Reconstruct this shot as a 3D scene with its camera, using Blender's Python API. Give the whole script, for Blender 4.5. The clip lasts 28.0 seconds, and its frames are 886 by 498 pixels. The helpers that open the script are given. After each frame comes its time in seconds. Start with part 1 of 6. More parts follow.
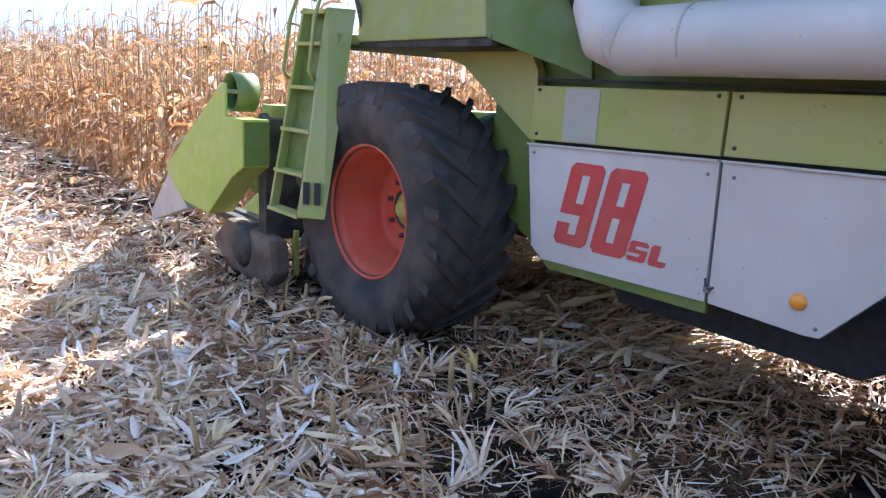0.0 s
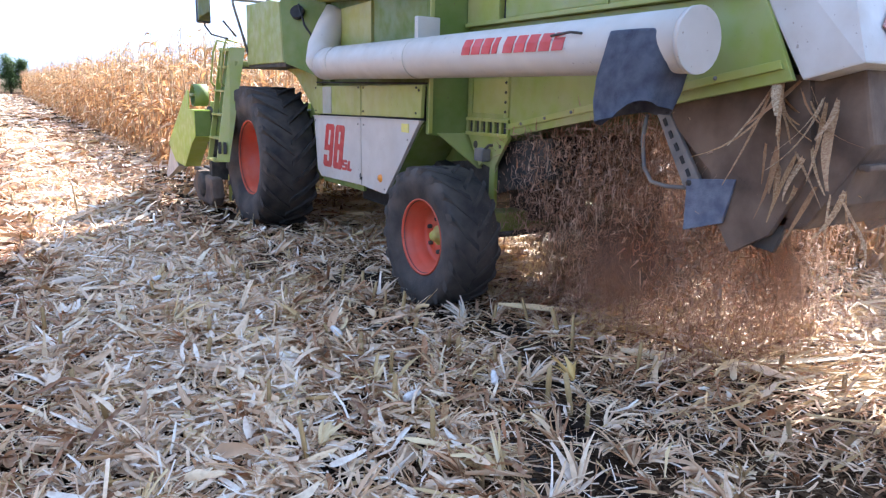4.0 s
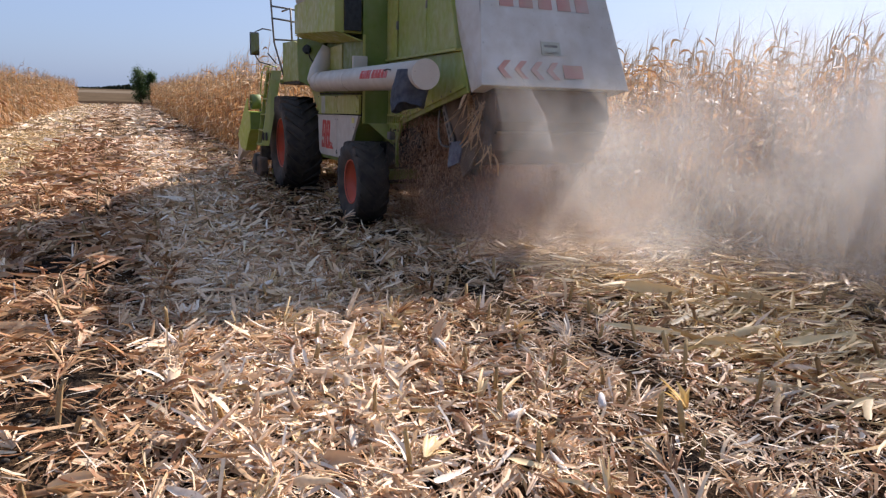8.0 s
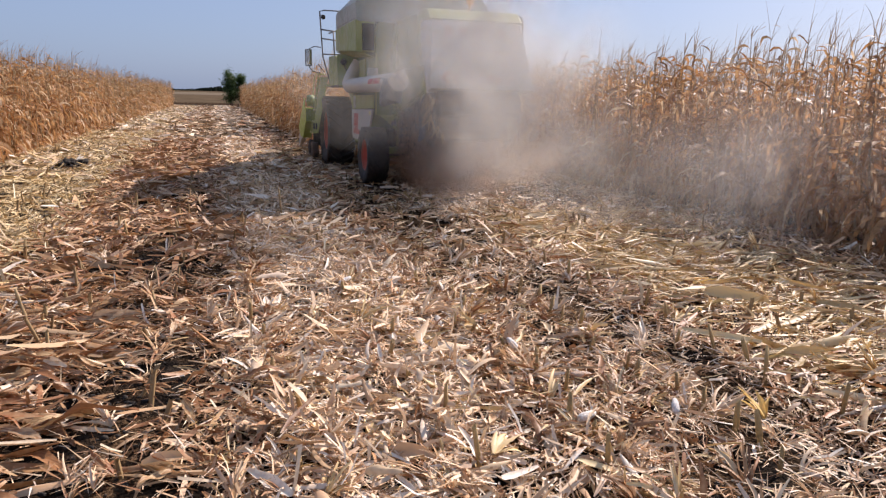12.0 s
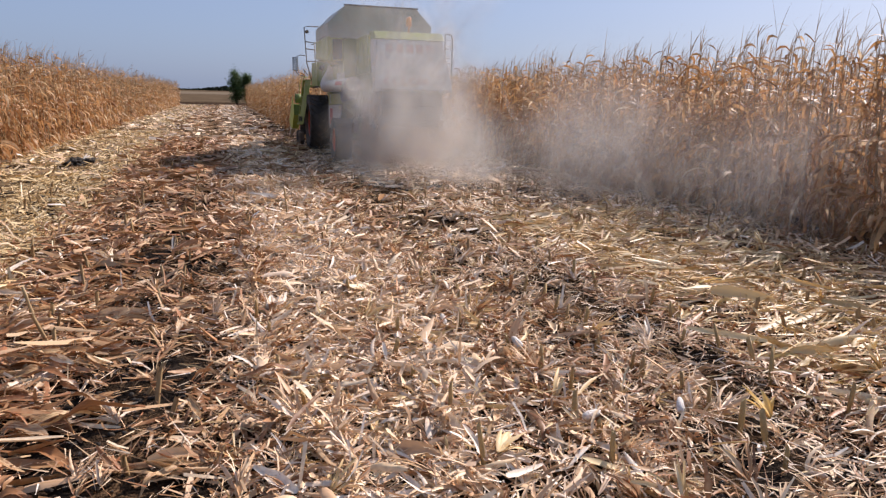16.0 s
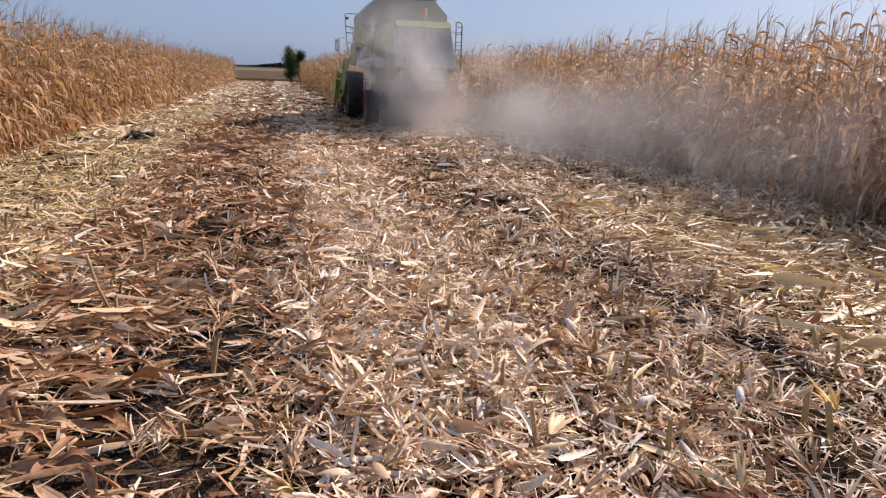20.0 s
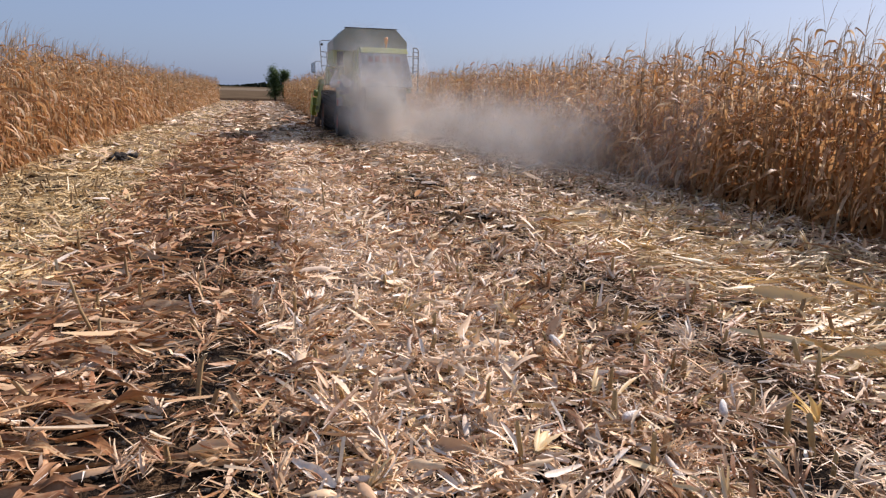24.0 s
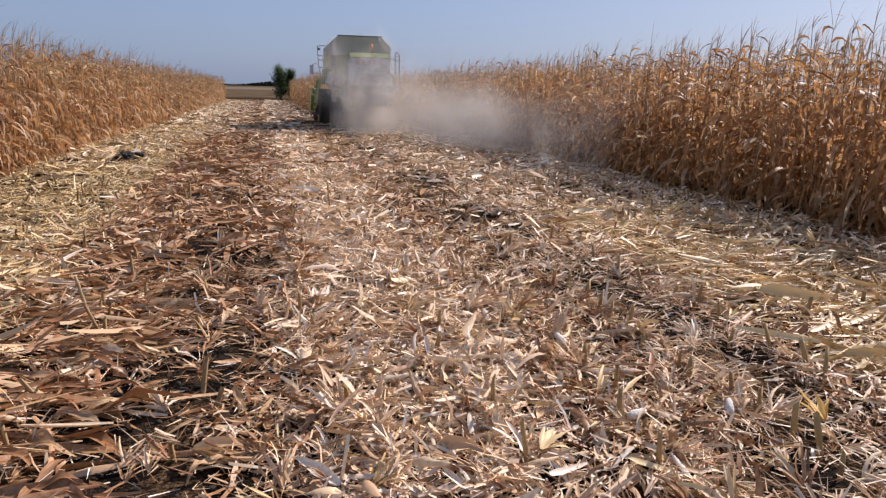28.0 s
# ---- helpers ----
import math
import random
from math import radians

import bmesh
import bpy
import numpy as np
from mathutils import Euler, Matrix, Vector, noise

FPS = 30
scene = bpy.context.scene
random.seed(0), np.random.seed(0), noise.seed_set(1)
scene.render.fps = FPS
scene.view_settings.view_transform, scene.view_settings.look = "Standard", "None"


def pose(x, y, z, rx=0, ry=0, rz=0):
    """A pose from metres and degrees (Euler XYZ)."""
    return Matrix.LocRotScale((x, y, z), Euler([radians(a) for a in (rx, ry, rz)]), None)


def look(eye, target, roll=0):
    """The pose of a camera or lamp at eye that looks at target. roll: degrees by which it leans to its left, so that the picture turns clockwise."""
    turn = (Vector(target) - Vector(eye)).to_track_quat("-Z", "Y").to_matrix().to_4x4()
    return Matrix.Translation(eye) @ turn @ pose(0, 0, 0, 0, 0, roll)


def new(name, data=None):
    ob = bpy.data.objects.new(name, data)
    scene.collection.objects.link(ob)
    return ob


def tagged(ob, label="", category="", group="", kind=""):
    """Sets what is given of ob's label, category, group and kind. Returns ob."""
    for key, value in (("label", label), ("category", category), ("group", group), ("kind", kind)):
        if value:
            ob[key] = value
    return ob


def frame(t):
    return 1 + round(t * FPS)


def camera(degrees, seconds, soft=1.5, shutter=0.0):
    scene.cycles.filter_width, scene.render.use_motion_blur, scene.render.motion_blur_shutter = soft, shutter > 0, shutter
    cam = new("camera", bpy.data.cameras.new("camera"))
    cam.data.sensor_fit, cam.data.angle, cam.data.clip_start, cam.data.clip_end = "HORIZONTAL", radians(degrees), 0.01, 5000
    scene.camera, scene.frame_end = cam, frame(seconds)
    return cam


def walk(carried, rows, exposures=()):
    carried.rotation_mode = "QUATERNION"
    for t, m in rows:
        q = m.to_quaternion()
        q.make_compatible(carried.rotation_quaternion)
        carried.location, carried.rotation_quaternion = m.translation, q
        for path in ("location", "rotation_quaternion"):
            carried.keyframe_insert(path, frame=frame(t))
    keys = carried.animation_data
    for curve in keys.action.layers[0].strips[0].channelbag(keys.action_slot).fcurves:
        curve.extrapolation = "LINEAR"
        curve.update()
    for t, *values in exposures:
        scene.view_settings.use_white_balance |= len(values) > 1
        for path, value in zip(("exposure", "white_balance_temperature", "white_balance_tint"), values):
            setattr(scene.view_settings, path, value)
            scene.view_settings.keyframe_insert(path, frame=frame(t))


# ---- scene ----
cam = camera(64.59, 28.0, soft=1.3)
PATH = [
    (0, (0.086, -0.032, 1.573), (1.3446, 1.4573, 1.1296), 3.25),
    (0.5, (0.087, -0.032, 1.582), (1.3389, 1.4595, 1.1273), 4.11),
    (1, (0.061, -0.043, 1.589), (1.2501, 1.5053, 1.1549), 3.40),
    (1.5, (0.049, -0.042, 1.585), (1.2255, 1.5155, 1.1488), 3.20),
    (2, (0.048, -0.034, 1.594), (1.1844, 1.5534, 1.1615), 3.15),
    (2.5, (0.050, -0.037, 1.599), (1.1486, 1.5758, 1.1592), 2.17),
    (4.5, (0.045, -0.037, 1.602), (1.0585, 1.6341, 1.1771), 1.55),
    (5, (0.016, -0.033, 1.608), (0.9583, 1.6887, 1.2239), 1.63),
    (5.5, (0.036, -0.029, 1.611), (0.9339, 1.7131, 1.2133), 1.27),
    (6, (0.047, -0.031, 1.608), (0.9370, 1.7175, 1.2204), 1.43),
    (6.5, (0.028, -0.023, 1.601), (0.8897, 1.7411, 1.2202), 1.38),
    (7, (0.029, -0.037, 1.606), (0.8464, 1.7466, 1.2180), 1.60),
    (7.5, (0.011, -0.021, 1.599), (0.7938, 1.7689, 1.1728), 1.76),
    (8, (0.013, 0.033, 1.606), (0.8208, 1.8141, 1.1908), 1.70),
    (8.5, (0.000, -0.035, 1.598), (0.7743, 1.7628, 1.1852), 1.91),
    (9, (0.003, -0.042, 1.601), (0.7892, 1.7521, 1.1945), 1.70),
    (9.5, (0.005, -0.038, 1.596), (0.7731, 1.7609, 1.1798), 1.39),
    (10, (0.006, -0.026, 1.608), (0.7562, 1.7780, 1.1812), 1.86),
    (10.5, (-0.007, -0.018, 1.610), (0.6573, 1.8238, 1.2011), 2.12),
    (11, (0.012, -0.023, 1.610), (0.6641, 1.8227, 1.2003), 1.77),
    (11.5, (0.011, -0.026, 1.608), (0.6190, 1.8338, 1.1954), 1.79),
    (12, (0.012, -0.023, 1.615), (0.6150, 1.8373, 1.1940), 1.42),
    (12.5, (0.012, -0.025, 1.614), (0.5926, 1.8437, 1.2016), 1.31),
    (14.5, (0.012, -0.026, 1.611), (0.5952, 1.8398, 1.1884), 1.54),
    (15, (0.010, -0.024, 1.610), (0.5989, 1.8400, 1.1865), 1.41),
    (15.5, (0.014, -0.025, 1.610), (0.6031, 1.8390, 1.1862), 1.40),
    (16, (0.011, -0.030, 1.611), (0.5997, 1.8340, 1.1883), 1.42),
    (16.5, (0.019, -0.032, 1.614), (0.6118, 1.8262, 1.1710), 1.17),
    (17, (0.010, -0.025, 1.606), (0.5999, 1.8326, 1.1587), 2.07),
    (17.5, (0.024, -0.026, 1.602), (0.6081, 1.8305, 1.1416), 1.78),
    (18, (0.053, -0.025, 1.595), (0.6491, 1.8204, 1.1050), 1.34),
    (18.5, (0.059, -0.021, 1.597), (0.6778, 1.8185, 1.1115), 1.38),
    (19, (0.036, -0.017, 1.597), (0.6560, 1.8217, 1.1119), 1.75),
    (19.5, (-0.006, 0.004, 1.589), (0.5480, 1.8616, 1.0975), 2.51),
    (20, (-0.012, 0.018, 1.593), (0.4431, 1.9044, 1.1097), 1.95),
    (20.5, (-0.026, 0.007, 1.610), (0.4467, 1.9016, 1.1782), 1.98),
    (21, (-0.033, -0.011, 1.611), (0.4239, 1.8894, 1.1852), 1.71),
    (21.5, (-0.023, -0.011, 1.605), (0.4483, 1.8852, 1.1800), 1.58),
    (23.5, (-0.005, -0.009, 1.605), (0.4842, 1.8816, 1.1744), 1.57),
    (24, (-0.006, -0.006, 1.607), (0.4884, 1.8827, 1.1719), 1.41),
    (24.5, (-0.003, -0.001, 1.604), (0.4737, 1.8911, 1.1652), 1.23),
    (25, (0.006, -0.002, 1.602), (0.4835, 1.8876, 1.1551), 0.99),
    (25.5, (-0.002, -0.008, 1.605), (0.4687, 1.8852, 1.1637), 1.25),
    (26, (-0.002, -0.006, 1.597), (0.4734, 1.8865, 1.1598), 1.38),
    (26.5, (0.004, 0.000, 1.600), (0.4799, 1.8907, 1.1534), 1.12),
    (27, (-0.003, 0.005, 1.601), (0.4699, 1.8952, 1.1487), 1.10),
    (27.5, (-0.003, 0.004, 1.596), (0.4615, 1.8977, 1.1525), 1.27),
    (28, (0.000, -0.000, 1.600), (0.4787, 1.8916, 1.1611), 1.29),
]
EXPOSURES = [(0.0, 2.10, 5050, 13), (1.0, 2.38, 5150, 13), (2.0, 2.58, 5200, 13), (4.5, 2.26, 5350, 13), (5.0, 1.93, 5400, 12), (6.0, 1.46, 5600, 13), (7.0, 1.10, 5750, 14), (8.0, 0.80, 5850, 16), (10.0, 0.66, 5950, 17), (12.5, 0.56, 5980, 18), (16.0, 0.50, 5980, 18), (18.0, 0.40, 5980, 18), (19.5, 0.47, 5930, 18), (21.0, 0.56, 5900, 18), (23.5, 0.46, 5930, 18), (28.0, 0.40, 5980, 18)]
walk(cam, [(t, look(eye, target, roll)) for t, eye, target, roll in PATH], EXPOSURES)
# how far the harvester has driven along the rows, by time
DRIVE = [(0, 0.00), (0.5, 0.55), (1, 1.12), (1.5, 1.72), (2, 2.24), (2.5, 2.75), (4.5, 4.94), (5, 5.46), (5.5, 6.00), (6, 6.50), (6.5, 7.03), (7, 7.68), (7.5, 8.34), (8, 8.87), (8.5, 9.42), (9, 9.91), (9.5, 10.39), (10, 10.88), (10.5, 11.41), (11, 11.98), (11.5, 12.54), (12, 13.09), (12.5, 13.65), (14.5, 15.67), (15, 16.28), (15.5, 16.89), (16, 17.50), (16.5, 18.11), (17, 18.70), (17.5, 19.27), (18, 19.82), (18.5, 20.34), (19, 20.84), (19.5, 21.31), (20, 21.76), (20.5, 22.21), (21, 22.67), (21.5, 23.14), (23.5, 24.89), (24, 25.42), (24.5, 25.97), (25, 26.53), (25.5, 27.10), (26, 27.69), (26.5, 28.27), (27, 28.86), (27.5, 29.44), (28, 30.02)]

# ---- light ----
SUN_DIR = Vector((1.18, 0.62, 1.0)).normalized()      # towards the sun
world = bpy.data.worlds.new("sky")
scene.world = world
world.use_nodes = True
wn = world.node_tree.nodes
sky = wn.new("ShaderNodeTexSky")
sky.sky_type = "NISHITA"
sky.sun_disc = False
sky.sun_elevation = math.asin(SUN_DIR.z)
sky.sun_rotation = math.atan2(SUN_DIR.x, SUN_DIR.y)
sky.air_density, sky.dust_density, sky.ozone_density, sky.altitude = 0.9, 2.2, 3.5, 100
haze = wn.new("ShaderNodeMix")
haze.data_type = "RGBA"
haze.inputs[0].default_value = 0.55
haze.inputs[7].default_value = (4.2, 5.2, 6.9, 1)      # even autumn haze over the clear sky
world.node_tree.links.new(sky.outputs[0], haze.inputs[6])
world.node_tree.links.new(haze.outputs[2], wn["Background"].inputs[0])
wn["Background"].inputs[1].default_value = 0.067
sun = new("sun", bpy.data.lights.new("sun", "SUN"))
sun.data.energy, sun.data.angle, sun.data.color = 4.8, radians(0.55), (1.0, 0.87, 0.72)
sun.matrix_world = look(SUN_DIR * 60, (0, 0, 0))


# ---- materials ----
def mat(name, rough=0.6, metal=0.0):
    m = bpy.data.materials.new(name)
    m.use_nodes = True
    b = m.node_tree.nodes["Principled BSDF"]
    b.inputs["Roughness"].default_value, b.inputs["Metallic"].default_value = rough, metal
    return m, m.node_tree.nodes, m.node_tree.links, b


def noise_fac(n, l, scale, detail=4.0, lo=0.35, hi=0.65, coords="Object"):
    tc, tex, ramp = n.new("ShaderNodeTexCoord"), n.new("ShaderNodeTexNoise"), n.new("ShaderNodeMapRange")
    tex.inputs["Scale"].default_value, tex.inputs["Detail"].default_value = scale, detail
    ramp.inputs["From Min"].default_value, ramp.inputs["From Max"].default_value = lo, hi
    l.new(tc.outputs[coords], tex.inputs["Vector"])
    l.new(tex.outputs["Fac"], ramp.inputs["Value"])
    return ramp.outputs["Result"]


def mix_col(n, l, fac, a, b):
    mx = n.new("ShaderNodeMix")
    mx.data_type = "RGBA"
    for sock, v in ((mx.inputs[0], fac), (mx.inputs[6], a), (mx.inputs[7], b)):
        if isinstance(v, bpy.types.NodeSocket):
            l.new(v, sock)
        elif isinstance(v, (int, float)):
            sock.default_value = v
        else:
            sock.default_value = (*v, 1)
    return mx.outputs[2]


def bump(n, l, b, height, strength, dist=0.01):
    bp = n.new("ShaderNodeBump")
    bp.inputs["Strength"].default_value, bp.inputs["Distance"].default_value = strength, dist
    l.new(height, bp.inputs["Height"])
    l.new(bp.outputs["Normal"], b.inputs["Normal"])


DUST = (0.36, 0.29, 0.21)


def paint(name, col, faded, rough=0.45, dusty=0.35):
    """Old machine paint: faded patches, a film of field dust, fine scratches."""
    m, n, l, b = mat(name, rough)
    c = mix_col(n, l, noise_fac(n, l, 1.7, 5), col, faded)
    f = n.new("ShaderNodeMath")
    f.operation = "MULTIPLY"
    l.new(noise_fac(n, l, 6.0, 8, 0.3, 0.75), f.inputs[0])
    f.inputs[1].default_value = dusty
    c = mix_col(n, l, f.outputs[0], c, DUST)
    spots = noise_fac(n, l, 38.0, 3, 0.70, 0.74)
    sp = n.new("ShaderNodeMath")
    sp.operation = "MULTIPLY"
    l.new(spots, sp.inputs[0])
    sp.inputs[1].default_value = 0.55
    c = mix_col(n, l, sp.outputs[0], c, (0.12, 0.08, 0.05))
    l.new(c, b.inputs["Base Color"])
    rr = n.new("ShaderNodeMapRange")
    rr.inputs["To Min"].default_value, rr.inputs["To Max"].default_value = rough - 0.08, rough + 0.3
    l.new(noise_fac(n, l, 9.0, 6), rr.inputs["Value"])
    l.new(rr.outputs[0], b.inputs["Roughness"])
    bump(n, l, b, noise_fac(n, l, 3.0, 3, 0, 1), 0.25, 0.02)
    return m


def plain(name, a, c2, scale=8.0, rough=0.7, metal=0.0, bump_s=0.3, bump_scale=30.0):
    m, n, l, b = mat(name, rough, metal)
    l.new(mix_col(n, l, noise_fac(n, l, scale, 6), a, c2), b.inputs["Base Color"])
    if bump_s:
        bump(n, l, b, noise_fac(n, l, bump_scale, 5, 0, 1), bump_s, 0.01)
    return m


def leafy(name, cols, through_light=0.35, rough=0.6, scale=30.0, single=False):
    """Dry leaf: each piece has its own tone, with veins, and lets some light through."""
    m, n, l, b = mat(name, rough)
    geo, ramp = n.new("ShaderNodeNewGeometry"), n.new("ShaderNodeValToRGB")
    ramp.color_ramp.interpolation = "LINEAR"
    els = ramp.color_ramp.elements
    while len(els) < len(cols):
        els.new(0.5)
    for i, c in enumerate(cols):
        els[i].position, els[i].color = i / (len(cols) - 1), (*c, 1)
    if single:
        l.new(n.new("ShaderNodeObjectInfo").outputs["Random"], ramp.inputs[0])
    else:
        l.new(geo.outputs["Random Per Island"], ramp.inputs[0])
    grain = noise_fac(n, l, scale * 0.6, 4, 0.42, 0.80)
    if single:
        tc, mp, fib, mr = n.new("ShaderNodeTexCoord"), n.new("ShaderNodeMapping"), n.new("ShaderNodeTexNoise"), n.new("ShaderNodeMapRange")
        mp.inputs["Scale"].default_value = (5.0, 130.0, 130.0)
        fib.inputs["Scale"].default_value, fib.inputs["Detail"].default_value = 1.0, 4.0
        mr.inputs["From Min"].default_value, mr.inputs["From Max"].default_value, mr.inputs["To Max"].default_value = 0.38, 0.62, 1.5
        l.new(tc.outputs["Object"], mp.inputs["Vector"])
        l.new(mp.outputs[0], fib.inputs["Vector"])
        l.new(fib.outputs["Fac"], mr.inputs["Value"])
        grain = mr.outputs["Result"]
        bump(n, l, b, fib.outputs["Fac"], 0.8, 0.004)
    soft = n.new("ShaderNodeMath")
    soft.operation = "MULTIPLY"
    soft.inputs[1].default_value = 0.6
    l.new(grain, soft.inputs[0])
    dark = mix_col(n, l, soft.outputs[0], ramp.outputs[0], tuple(v * 0.80 for v in cols[len(cols) // 2]))
    l.new(dark, b.inputs["Base Color"])
    b.inputs["Specular IOR Level"].default_value = 0.35
    tr, mx = n.new("ShaderNodeBsdfTranslucent"), n.new("ShaderNodeMixShader")
    l.new(dark, tr.inputs["Color"])
    mx.inputs[0].default_value = through_light
    l.new(b.outputs[0], mx.inputs[1])
    l.new(tr.outputs[0], mx.inputs[2])
    l.new(mx.outputs[0], n["Material Output"].inputs[0])
    return m


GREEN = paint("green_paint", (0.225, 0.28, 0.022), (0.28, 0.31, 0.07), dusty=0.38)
# darker green; on rear-facing and inner parts it paints their shade
DEEP_AND_SHADED_GREEN = paint("deep_and_shaded_green_paint", (0.085, 0.14, 0.010), (0.13, 0.18, 0.025), dusty=0.18)
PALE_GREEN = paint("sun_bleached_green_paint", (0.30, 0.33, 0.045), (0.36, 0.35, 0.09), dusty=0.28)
HEADER_GREEN = paint("header_green_paint", (0.34, 0.44, 0.035), (0.40, 0.46, 0.09), dusty=0.2)
WHITE = paint("white_paint", (0.56, 0.52, 0.46), (0.48, 0.445, 0.39), dusty=0.25)
HOOD_WHITE = paint("dusty_white_paint", (0.57, 0.55, 0.51), (0.47, 0.44, 0.395), dusty=0.5)
RED = paint("red_paint", (0.50, 0.035, 0.03), (0.42, 0.055, 0.045), dusty=0.1)
FADED_RED = paint("faded_red_lettering", (0.43, 0.18, 0.15), (0.47, 0.30, 0.26), dusty=0.7)
RIM_RED = paint("orange_red_rim_paint", (0.56, 0.06, 0.02), (0.48, 0.075, 0.03), dusty=0.15)
HUB_YELLOW = paint("hub_paint", (0.42, 0.42, 0.05), (0.45, 0.40, 0.10), dusty=0.3)
TANK_GREY = paint("grey_green_tank_paint", (0.34, 0.36, 0.28), (0.40, 0.40, 0.34), dusty=0.6)
RUBBER = plain("tyre_rubber", (0.022, 0.019, 0.017), (0.075, 0.060, 0.047), 5.0, 0.8, 0, 0.4, 60)
STEEL = plain("worn_grey_steel", (0.13, 0.125, 0.12), (0.24, 0.21, 0.18), 7.0, 0.6, 0.2, 0.2)
# oily steel; also paints shade on parts under and inside the machine
DARK_STEEL_AND_SHADE = plain("dark_oily_steel_and_shade", (0.03, 0.028, 0.026), (0.09, 0.075, 0.06), 9.0, 0.7, 0.3, 0.3)
DUSTY_STEEL = plain("dust_covered_steel", (0.07, 0.047, 0.032), (0.18, 0.125, 0.085), 4.0, 0.9, 0.0, 0.4)
CANVAS = plain("blue_grey_canvas", (0.085, 0.095, 0.13), (0.16, 0.17, 0.205), 14.0, 0.8, 0, 0.5, 90)
# real seals and hoses, and black put where there is only shade
SEAM_AND_SHADE = plain("black_seal_and_shade", (0.015, 0.015, 0.015), (0.03, 0.03, 0.03), 20, 0.8, 0, 0)
AMBER = plain("amber_plastic", (0.85, 0.32, 0.03), (0.75, 0.25, 0.03), 30, 0.3, 0, 0)
YELLOW = plain("yellow_sticker", (0.72, 0.62, 0.10), (0.60, 0.55, 0.2), 30, 0.5, 0, 0)
MIRROR, _n, _l, _b = mat("mirror_glass", 0.03, 1.0)
_b.inputs["Base Color"].default_value = (0.42, 0.44, 0.46, 1)



def field_floor(name):
    """Dark soil under a mat of trodden chaff, bare in streaks along the wheel tracks."""
    m, n, l, b = mat(name, 1.0)
    b.inputs["Specular IOR Level"].default_value = 0.1
    soil = mix_col(n, l, noise_fac(n, l, 9.0, 6), (0.012, 0.010, 0.009), (0.035, 0.027, 0.021))
    chaff = mix_col(n, l, noise_fac(n, l, 55.0, 5, 0.38, 0.62), (0.03, 0.018, 0.011), (0.16, 0.10, 0.055))
    tc, mp, tex, mr = n.new("ShaderNodeTexCoord"), n.new("ShaderNodeMapping"), n.new("ShaderNodeTexNoise"), n.new("ShaderNodeMapRange")
    mp.inputs["Scale"].default_value = (1.6, 0.5, 1.0)
    tex.inputs["Scale"].default_value, tex.inputs["Detail"].default_value = 2.2, 6.0
    mr.inputs["From Min"].default_value, mr.inputs["From Max"].default_value = 0.42, 0.60
    l.new(tc.outputs["Object"], mp.inputs["Vector"])
    l.new(mp.outputs[0], tex.inputs["Vector"])
    l.new(tex.outputs["Fac"], mr.inputs["Value"])
    l.new(mix_col(n, l, mr.outputs[0], soil, chaff), b.inputs["Base Color"])
    bump(n, l, b, noise_fac(n, l, 45.0, 6, 0, 1), 1.0, 0.04)
    return m


SOIL = field_floor("field_floor")
CLOD = plain("soil_clod", (0.02, 0.017, 0.015), (0.05, 0.04, 0.03), 20.0, 1.0, 0, 1.0, 30)
STRAW_PALE = leafy("pale_husk", [(0.54, 0.34, 0.19), (0.80, 0.57, 0.35), (0.91, 0.75, 0.52), (0.64, 0.41, 0.235), (0.94, 0.87, 0.74), (0.70, 0.53, 0.375), (0.86, 0.64, 0.38)], 0.10, 0.52, 60.0)
HUSK_GOLD = leafy("golden_husk", [(0.66, 0.42, 0.10), (0.82, 0.58, 0.20), (0.88, 0.70, 0.34)], 0.3, 0.5, 50.0)
STRAW_RUST = leafy("rust_brown_leaf", [(0.12, 0.05, 0.022), (0.44, 0.20, 0.075), (0.56, 0.34, 0.16), (0.20, 0.085, 0.034), (0.72, 0.52, 0.30), (0.36, 0.14, 0.05), (0.26, 0.12, 0.055), (0.46, 0.24, 0.10)], 0.10, 0.52, 50.0)
STRAW_YELLOW = leafy("yellow_chopped_straw", [(0.44, 0.28, 0.11), (0.68, 0.48, 0.22), (0.80, 0.62, 0.34), (0.56, 0.37, 0.15), (0.86, 0.73, 0.50)], 0.10, 0.52, 60.0)
FALLEN_LEAF = leafy("fallen_leaf", [(0.22, 0.09, 0.035), (0.50, 0.32, 0.15), (0.72, 0.54, 0.30), (0.36, 0.16, 0.06), (0.78, 0.64, 0.42), (0.30, 0.12, 0.045), (0.56, 0.37, 0.17)], 0.2, 0.5, 22.0, True)
GOLDEN_LEAF = leafy("golden_leaf", [(0.66, 0.46, 0.17), (0.82, 0.64, 0.32), (0.56, 0.36, 0.12), (0.86, 0.73, 0.46)], 0.25, 0.5, 22.0, True)
HANGING = leafy("hanging_straw", [(0.42, 0.26, 0.12), (0.62, 0.44, 0.24), (0.34, 0.18, 0.08), (0.74, 0.58, 0.36)], 0.25, 0.55, 22.0, True)
STUB = leafy("cut_stub", [(0.34, 0.21, 0.08), (0.50, 0.35, 0.15), (0.26, 0.14, 0.055)], 0.05, 0.6, 40.0, True)
CORN_LEAF = leafy("standing_corn_leaf", [(0.205, 0.092, 0.033), (0.48, 0.255, 0.10), (0.62, 0.375, 0.165), (0.315, 0.143, 0.052), (0.52, 0.295, 0.12), (0.84, 0.67, 0.44)], 0.45, 0.54)
CORN_STALK = leafy("corn_stalk", [(0.30, 0.19, 0.09), (0.42, 0.30, 0.15), (0.24, 0.14, 0.06)], 0.05)
TASSEL = leafy("corn_tassel", [(0.34, 0.25, 0.16), (0.52, 0.40, 0.27)], 0.35)
